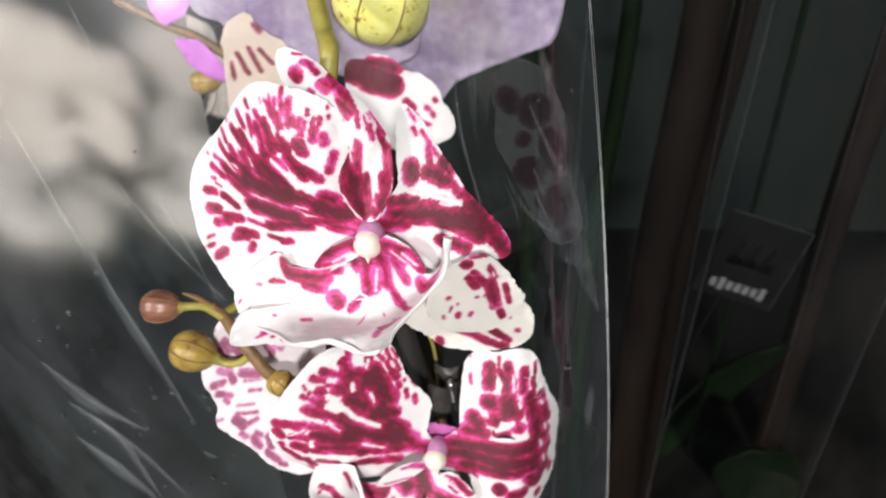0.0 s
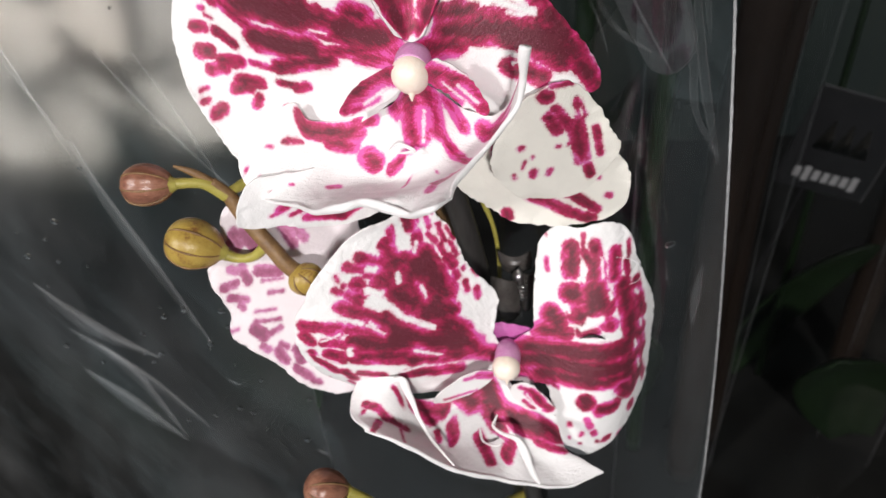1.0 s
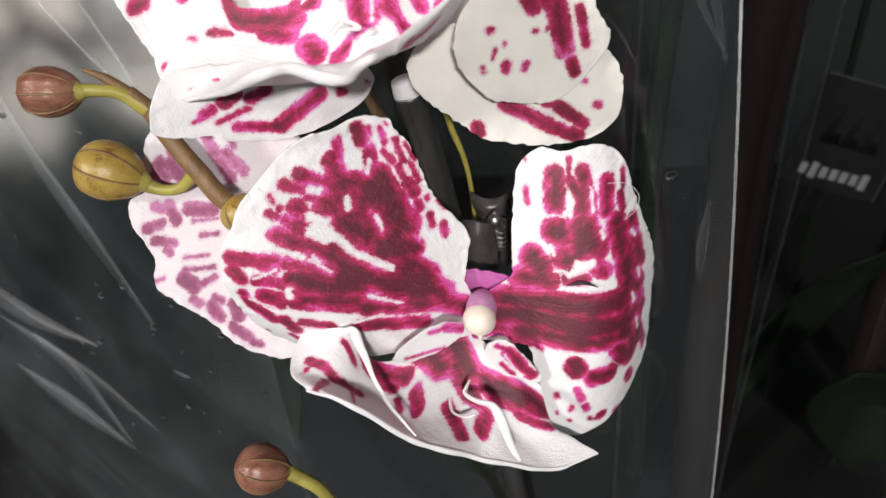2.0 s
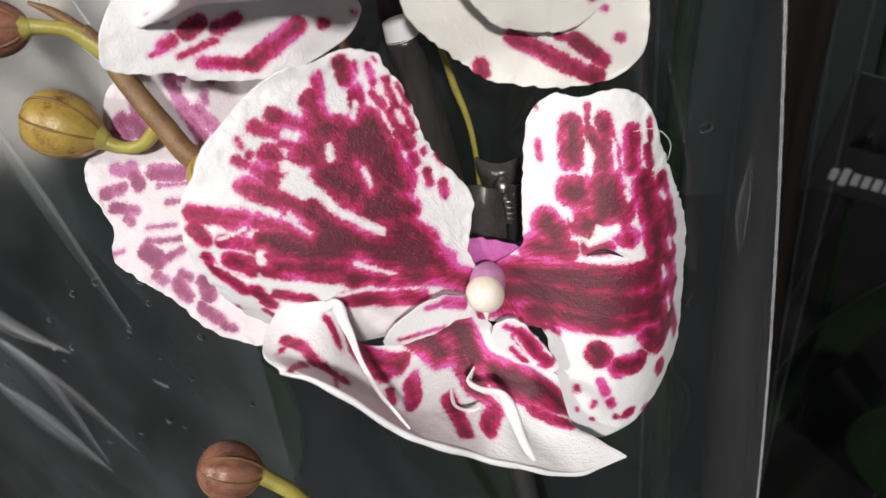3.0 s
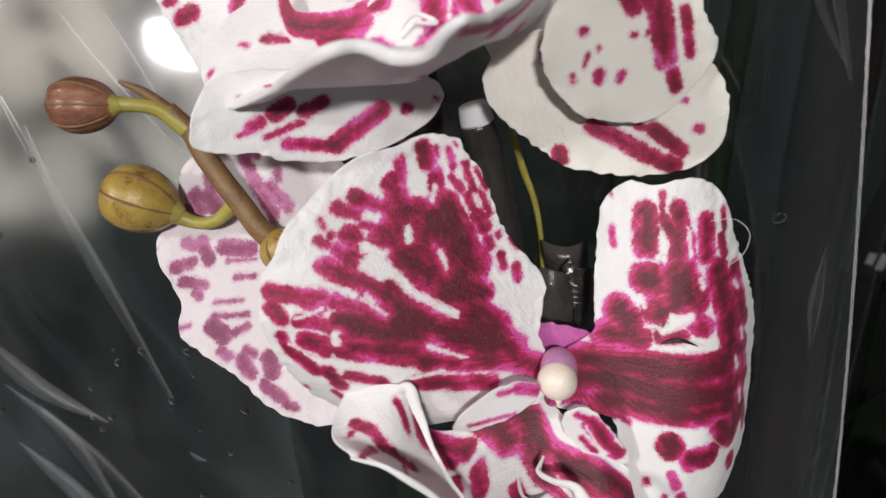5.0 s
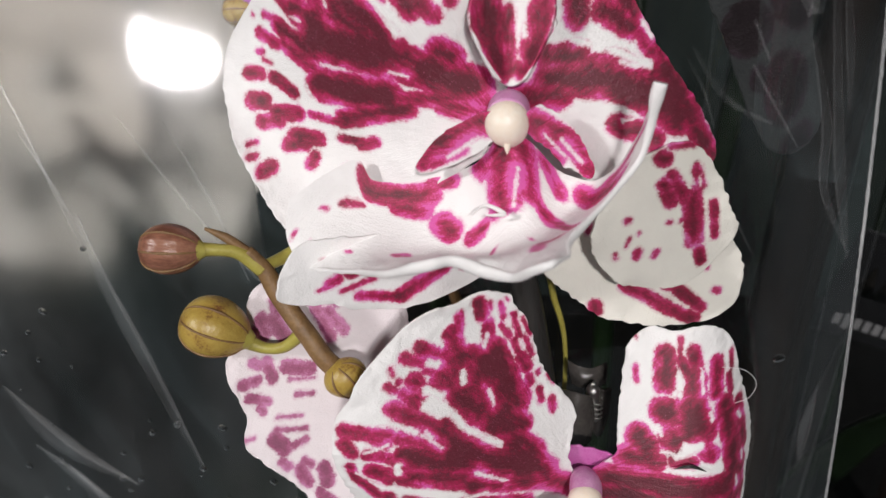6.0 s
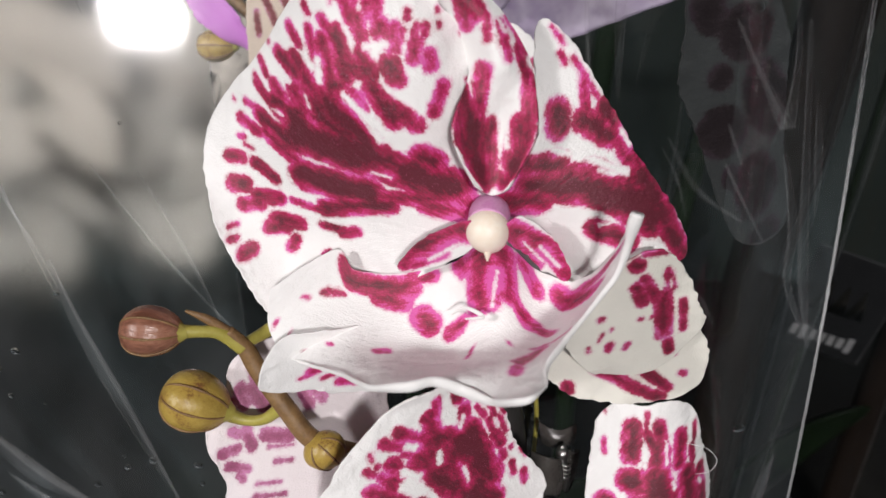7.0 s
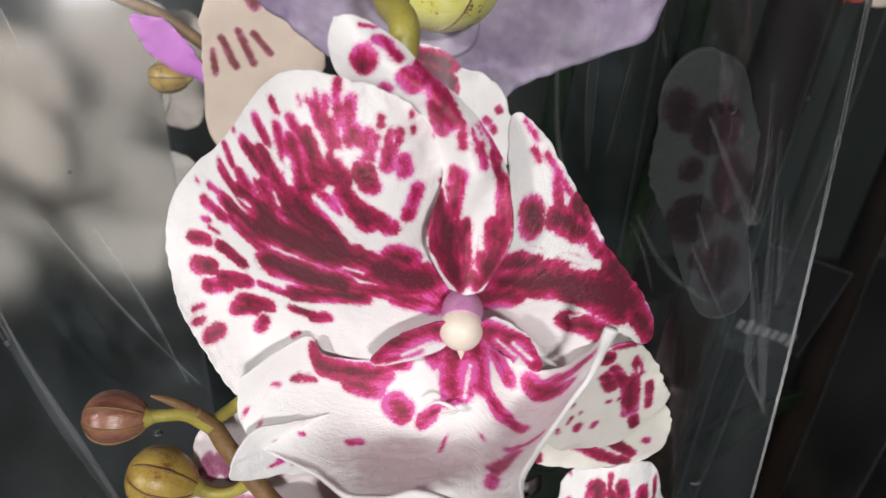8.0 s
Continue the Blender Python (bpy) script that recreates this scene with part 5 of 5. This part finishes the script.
def bloom(at, size, mat, label, seed):
    """A rounded orchid flower of five broad overlapping petals round a small heart."""
    rng = random.Random(seed)
    b = thing("orchid_flower", at, label, "flower", "pale flowers of the next plant")
    for k in range(5):
        a = math.pi / 2 + k * 2 * math.pi / 5 + rng.uniform(-0.15, 0.15)
        r = size * rng.uniform(0.85, 1.1)
        shape = dict(centre=(r * 0.62 * math.cos(a), r * 0.62 * math.sin(a)), radii=[r * 0.62 * rng.uniform(0.9, 1.12) for _ in range(12)],
                     bend=(rng.uniform(-2, 3), rng.uniform(-0.3, 0.3), rng.uniform(-0.3, 0.3), 0.004, 0.004, 0.004), spots=[(0, 0, 2, 2)], gaps=[])
        blade("petal", b, shape, mat=mat, seed=seed + k, rings=20, segs=70, ruffle=0.7)
    heart = part("lip", ball(size * 0.00016, size * 0.0002, size * 0.0002), BEIGE, b)
    heart.location = (0, -0.004, -0.002)
    return b


# Upper flowers take the copy painted as lit, lower ones the dimmer.
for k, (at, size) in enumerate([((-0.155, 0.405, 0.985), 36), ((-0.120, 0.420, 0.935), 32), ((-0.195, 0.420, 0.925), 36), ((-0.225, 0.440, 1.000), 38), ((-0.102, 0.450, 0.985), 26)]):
    bloom(at, size, LIT_BEIGE if at[2] > 0.97 else BEIGE, "pale beige pink orchid flower of a neighbouring plant", 50 + 7 * k)
neighbour = thing("flower_spike", (-0.15, 0.42, 0.8), "brown spike carrying the pale orchid flowers, darkened for shade", "stem")
stalk(neighbour, [(-0.215, 0.425, 1.01), (-0.18, 0.42, 0.98), (-0.15, 0.41, 0.95), (-0.13, 0.42, 0.88), (-0.12, 0.44, 0.6005)], [0.002, 0.003, 0.003, 0.003, 0.0035], SHADED_STEM, "main_stem")
stalk(neighbour, [(-0.15, 0.41, 0.95), (-0.118, 0.412, 0.94), (-0.095, 0.44, 0.98)], [0.003, 0.002, 0.002], SHADED_STEM)
stalk(neighbour, [(-0.15, 0.41, 0.95), (-0.19, 0.41, 0.93)], [0.003, 0.002], SHADED_STEM)

red = thing("red_flower", (0.232, 0.5, 1.012), "small red and cream flower at the back", "flower")
for k in range(4):
    shape = dict(centre=(-18 + 12 * k, 2 * (k % 2)), radii=[9, 8, 7, 8, 9, 8, 7, 8], bend=(k, 0.2, 0.1, 0.01, 0.01, 0.01), spots=[(0, 0, 2, 2)], gaps=[])
    blade("petal", red, shape, mat=RED_PETAL if k != 2 else CREAM_BUD, seed=80 + k, rings=14, segs=50)
stalk(red, [(0.232, 0.502, 1.01), (0.236, 0.51, 0.9), (0.24, 0.52, 0.6005)], [0.002, 0.002, 0.003], LEAF, "stalk")


# ---- the clear film sleeve ----
def film_y(x, z):
    """Depth of the clear sheet: it hangs behind the flowers, leans back above them, and comes forward to the weld at the side."""
    up = z - 0.945
    far = 0.286 + 0.2 * (up + math.sqrt(up * up + 0.0004)) + 0.13 * max(0.0, 0.01 - x) + 0.4 * max(0.0, -0.01 - x) ** 2
    k = min(1.0, max(0.0, (weld_x(z) - x) / 0.06))
    k = k * k * (3 - 2 * k)
    return weld_y(z) * (1 - k) + far * k


def weld_x(z):
    u = 10 * (z - 0.96)
    return 0.0924 - 0.0128 * u - 0.0022 * u * u


def weld_y(z):
    return 0.262 - 0.037 * (z - 0.96)


sleeve = thing("plastic_sleeve", (0, 0.26, 0.95), "clear plastic film sleeve wrapped round the orchids", "sleeve")
SO = np.array((0, 0.26, 0.95))
nx, nz = 70, 60
front = []
for i in range(nz):
    z = 0.62 + 0.53 * i / (nz - 1)
    for j in range(nx):
        f = j / (nx - 1)
        x = -0.24 + f * (weld_x(z) + 0.24)
        y = film_y(x, z) + 0.0006 * noise.noise(Vector((x * 26, z * 9, 4.0))) * min(1, (weld_x(z) - x) * 30)
        front.append((x, y, z) - SO)
sheet_ob = part("sheet", mesh_from("sheet", front, grid_faces(nz, nx)), FILM, sleeve)
sheet_ob.visible_shadow = False
sheet_ob.data.materials.append(FILM_WRINKLED)
for face in sheet_ob.data.polygons:
    face.material_index = 1 if face.center.x < -0.035 or (face.center.x > 0.03 and face.center.z > 0.035) else 0
weld = []
for i in range(360):
    z = 0.62 + 0.53 * i / 359
    for j, dx in enumerate((-0.00022, 0.0, 0.00022)):
        jag = 0.00022 * noise.noise(Vector((z * 900, j * 3.0, 0)))
        weld.append((weld_x(z) + dx + jag, weld_y(z) - 0.0002 + 0.0003 * (j == 1), z) - SO)
thick(part("weld", mesh_from("weld", weld, grid_faces(360, 3)), FILM_EDGE, sleeve, "pale serrated weld along the side"), 0.4)


def crease(points, radii, film=None):
    """A raised fold in the front sheet; points are (x, z)."""
    p = spline(np.array(points, float), 24)
    path = [np.array((x, film_y(x, z) - 0.0006, z)) - SO for x, z in p]
    ob = part("crease", tube(path, radii, 8, 48, 0.35), film or FILM_CREASE, sleeve)
    ob.visible_shadow = False
    return ob


crease([(-0.1386, 1.0091), (-0.1198, 0.9798), (-0.1032, 0.9486)], [0.0003, 0.0006, 0.0002])
crease([(-0.0898, 0.9871), (-0.0696, 0.9660), (-0.0484, 0.9461)], [0.0003, 0.0006, 0.0003])
crease([(-0.1051, 0.9597), (-0.0906, 0.9208), (-0.0765, 0.8756)], [0.0010, 0.0024, 0.0005])
crease([(-0.1022, 1.0481), (-0.0966, 1.0372), (-0.0900, 1.0250)], [0.0002, 0.0005, 0.0002])
crease([(-0.1464, 0.8475), (-0.1285, 0.8288), (-0.1090, 0.8076)], [0.0004, 0.0042, 0.0003], FILM_FLAKE)
crease([(-0.1422, 0.8726), (-0.1215, 0.8526), (-0.1088, 0.8116)], [0.0003, 0.0030, 0.0004], FILM_FLAKE)
crease([(-0.1308, 0.8651), (-0.1121, 0.8456), (-0.0937, 0.8209)], [0.0012, 0.0026, 0.0002], FILM_FLAKE)
crease([(-0.1479, 0.8959), (-0.1306, 0.8763), (-0.1039, 0.8636)], [0.0006, 0.0044, 0.0005], FILM_FLAKE)
crease([(-0.0760, 0.8560), (-0.0735, 0.8542), (-0.0705, 0.8535)], [0.0003, 0.0009, 0.0003], FILM_FLAKE)
crease([(-0.0460, 0.8165), (-0.0430, 0.8141), (-0.0400, 0.8130)], [0.0003, 0.0010, 0.0003], FILM_FLAKE)
crease([(0.0573, 1.0398), (0.0621, 1.0268), (0.0690, 1.0105)], [0.0003, 0.0005, 0.0003], FILM_FAINT)
crease([(0.0577, 1.0111), (0.0635, 1.0021), (0.0711, 0.9984)], [0.0003, 0.0007, 0.0003], FILM_FAINT)
crease([(0.0743, 1.0150), (0.0788, 1.0002), (0.0810, 0.9869), (0.0870, 0.9750)], [0.0004, 0.0010, 0.0008, 0.0003], FILM_FAINT)
crease([(0.0619, 1.0411), (0.0682, 1.0291), (0.0735, 1.0202)], [0.0003, 0.0006, 0.0014], FILM_FAINT)
crease([(0.0735, 1.0202), (0.0722, 1.0325), (0.0690, 1.0480)], [0.0014, 0.0006, 0.0003], FILM_FAINT)
crease([(0.0398, 1.0542), (0.0429, 1.0192), (0.0498, 0.9954), (0.0537, 0.9817)], [0.0002, 0.0006, 0.0005, 0.0002])
crease([(0.0721, 1.0402), (0.0792, 1.0065), (0.0832, 0.9891), (0.0881, 0.9722)], [0.0003, 0.0009, 0.0011, 0.0003], FILM_FAINT)
crease([(0.0895, 0.9389), (0.0894, 0.9263), (0.0903, 0.9148)], [0.0002, 0.0014, 0.0002], FILM_FAINT)
crease([(0.0549, 1.0515), (0.0576, 1.0410), (0.0632, 1.0171), (0.0755, 0.9946)], [0.0002, 0.0006, 0.0005, 0.0002], FILM_FAINT)
crease([(-0.0756, 0.9867), (-0.0672, 0.9748), (-0.0592, 0.9619), (-0.0515, 0.9459)], [0.0002, 0.0005, 0.0006, 0.0002])
crease([(-0.1241, 0.9823), (-0.1123, 0.9676), (-0.1027, 0.9520)], [0.0002, 0.0006, 0.0002])
crease([(0.0571, 1.0084), (0.0603, 1.0025), (0.0628, 0.9949)], [0.0002, 0.0004, 0.0002], FILM_FAINT)
crease([(0.0653, 0.9795), (0.0686, 0.9758), (0.0721, 0.9694)], [0.0002, 0.0004, 0.0002], FILM_FAINT)
crease([(0.0761, 1.0275), (0.0790, 1.0161), (0.0817, 1.0033)], [0.0002, 0.0008, 0.0002], FILM_FAINT)
crease([(0.0466, 1.0534), (0.0472, 1.0345), (0.0486, 1.0158)], [0.0004, 0.0012, 0.0004], FILM_FAINT)
crease([(0.0522, 1.0459), (0.0521, 1.0336), (0.0513, 1.0202)], [0.0002, 0.0006, 0.0002], FILM_FAINT)

wet = random.Random(12)
for k, (x, z) in enumerate([(0.0737, 1.0466), (0.0657, 1.0411), (-0.0771, 0.8758), (-0.0699, 0.8652), (-0.0611, 0.8576), (-0.0928, 0.8877), (-0.0802, 0.9984), (-0.1037, 0.9504), (0.0809, 0.9444), (-0.1317, 0.8830), (-0.0428, 0.8490), (-0.1224, 0.9284)] + [(wet.uniform(-0.15, -0.03), wet.uniform(0.82, 0.93)) for _ in range(30)]):
    r = 0.0005 + 0.0003 * (k % 3)
    drop = part("water_drop", ball(r * 1.3, r * 0.6, r), WATER, sleeve, "tiny clear water drop")
    drop.rotation_euler = (0, radians(60 + 13 * k), 0)
    drop.location = Vector((x, film_y(x, z) - r * 0.5, z)) - Vector(SO)

# ---- label card and the dark clutter beyond ----
card = thing("label_card", (0.229, 0.477, 0.842), "small black square label card with a pale printed mark", "label")
card.rotation_euler = (radians(-8), radians(19), radians(0))
cardboard = part("card", box(0.058, 0.0012, 0.060, 0.0004), CARD, card)
for k in range(7):
    mark = part("print_bar", box(0.0042, 0.0004, 0.0062 if k not in (1, 6) else 0.009, 0.0001), CARD_PRINT, cardboard, "pale printed bar")
    mark.location = (-0.0175 + 0.006 * k, -0.0009, -0.0205)
# Paler strips along the card's top and right edges.
for size, place in (((0.058, 0.0014, 0.0007), (0, 0, 0.0298)), ((0.0007, 0.0014, 0.060), (0.0292, 0, 0))):
    part("pale_edge", box(*size, 0.0002), CARD_RIM, cardboard, "pale edge of the card").location = place
for k in range(3):
    spikebm = bmesh.new()
    bmesh.ops.create_cone(spikebm, cap_ends=True, segments=3, radius1=0.007, radius2=0.0003, depth=0.018)
    bmesh.ops.scale(spikebm, vec=(1, 0.05, 1), verts=spikebm.verts)
    pt = part("crown_point", spikebm, CARD_GOLD, cardboard)
    pt.location = ((k - 1) * 0.011, -0.0009, 0.004)
holder = stalk(card, [(0.222, 0.481, 0.85), (0.226, 0.484, 0.75), (0.23, 0.49, 0.6005)], [0.0012, 0.0012, 0.0012], CARD, "stick")

rng = random.Random(5)
# Spikes painted dark in place of the shade they stand in.
for k, (x, y, r, mat, word) in enumerate([(0.150, 0.42, 0.011, SHADED_STEM, "dim brown"), (0.176, 0.45, 0.006, SHADED_STEM, "dim brown"), (0.118, 0.44, 0.005, LEAF, "dark green"), (0.300, 0.52, 0.010, SHADED_STEM, "dim brown"), (0.085, 0.50, 0.006, LEAF, "dark green"), (-0.02, 0.55, 0.007, LEAF, "dark green"), (-0.10, 0.60, 0.008, SHADED_STEM, "dim brown")]):
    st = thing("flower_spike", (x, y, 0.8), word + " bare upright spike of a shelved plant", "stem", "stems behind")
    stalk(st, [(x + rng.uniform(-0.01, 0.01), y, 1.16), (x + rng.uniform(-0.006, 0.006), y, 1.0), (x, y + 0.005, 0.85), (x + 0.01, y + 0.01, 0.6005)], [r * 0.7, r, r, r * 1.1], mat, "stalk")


def leaf(at, length, width, turn, seed):
    lf = thing("orchid_leaf", at, "broad green orchid leaf low among the pots, darkened for shade", "leaf", "leaves behind")
    rows = []
    for i in range(9):
        f = i / 8
        w = width * math.sin(math.pi * (0.08 + 0.9 * f)) ** 0.6
        z, y = length * f - length * 0.3 * f * f, -0.05 * f * f
        rows.append([(-w, y - w * 0.4, z), (0, y, z), (w, y - w * 0.4, z)])
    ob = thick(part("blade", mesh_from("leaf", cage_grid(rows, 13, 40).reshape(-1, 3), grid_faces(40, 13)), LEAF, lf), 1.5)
    lf.rotation_euler = (0, radians(turn), radians(seed * 40 % 70 - 35))
    return lf


for k in range(7):
    leaf((-0.22 + 0.085 * k, 0.46 + 0.03 * (k % 3), 0.60), 0.2 + 0.03 * (k % 2), 0.03, (k % 3 - 1) * 22, k)


def far_sleeve(x0, x1, y, seed, film=None):
    ob = thing("plastic_sleeve", (0, y, 0.9), "clear film sleeve round a plant on the dark shelf", "sleeve", "sleeves behind")
    v = []
    for i in range(30):
        for j in range(16):
            f = j / 15
            x, z = x0 + (x1 - x0) * f, -0.3 + 0.5 * i / 29
            v.append((x + 0.02 * (z + 0.3) * (2 * f - 1), -0.03 * math.sin(math.pi * f) + 0.006 * noise.noise(Vector((x * 40, z * 3, seed))), z))
    part("front_sheet", mesh_from("film", v, grid_faces(30, 16)), film or FILM_DIM, ob).visible_shadow = False
    for side in (0, 15):
        edge = [v[i * 16 + side] for i in range(0, 30, 4)]
        part("weld", tube(edge, [0.0005] * len(edge), 6), FILM_DIM, ob).visible_shadow = False
    return ob


far_sleeve(0.105, 0.165, 0.40, 1)
far_sleeve(0.180, 0.290, 0.43, 2)
far_sleeve(0.265, 0.42, 0.46, 3, FILM_GREY_SHEEN)
far_sleeve(-0.36, -0.078, 0.372, 4, FILM_FROST)
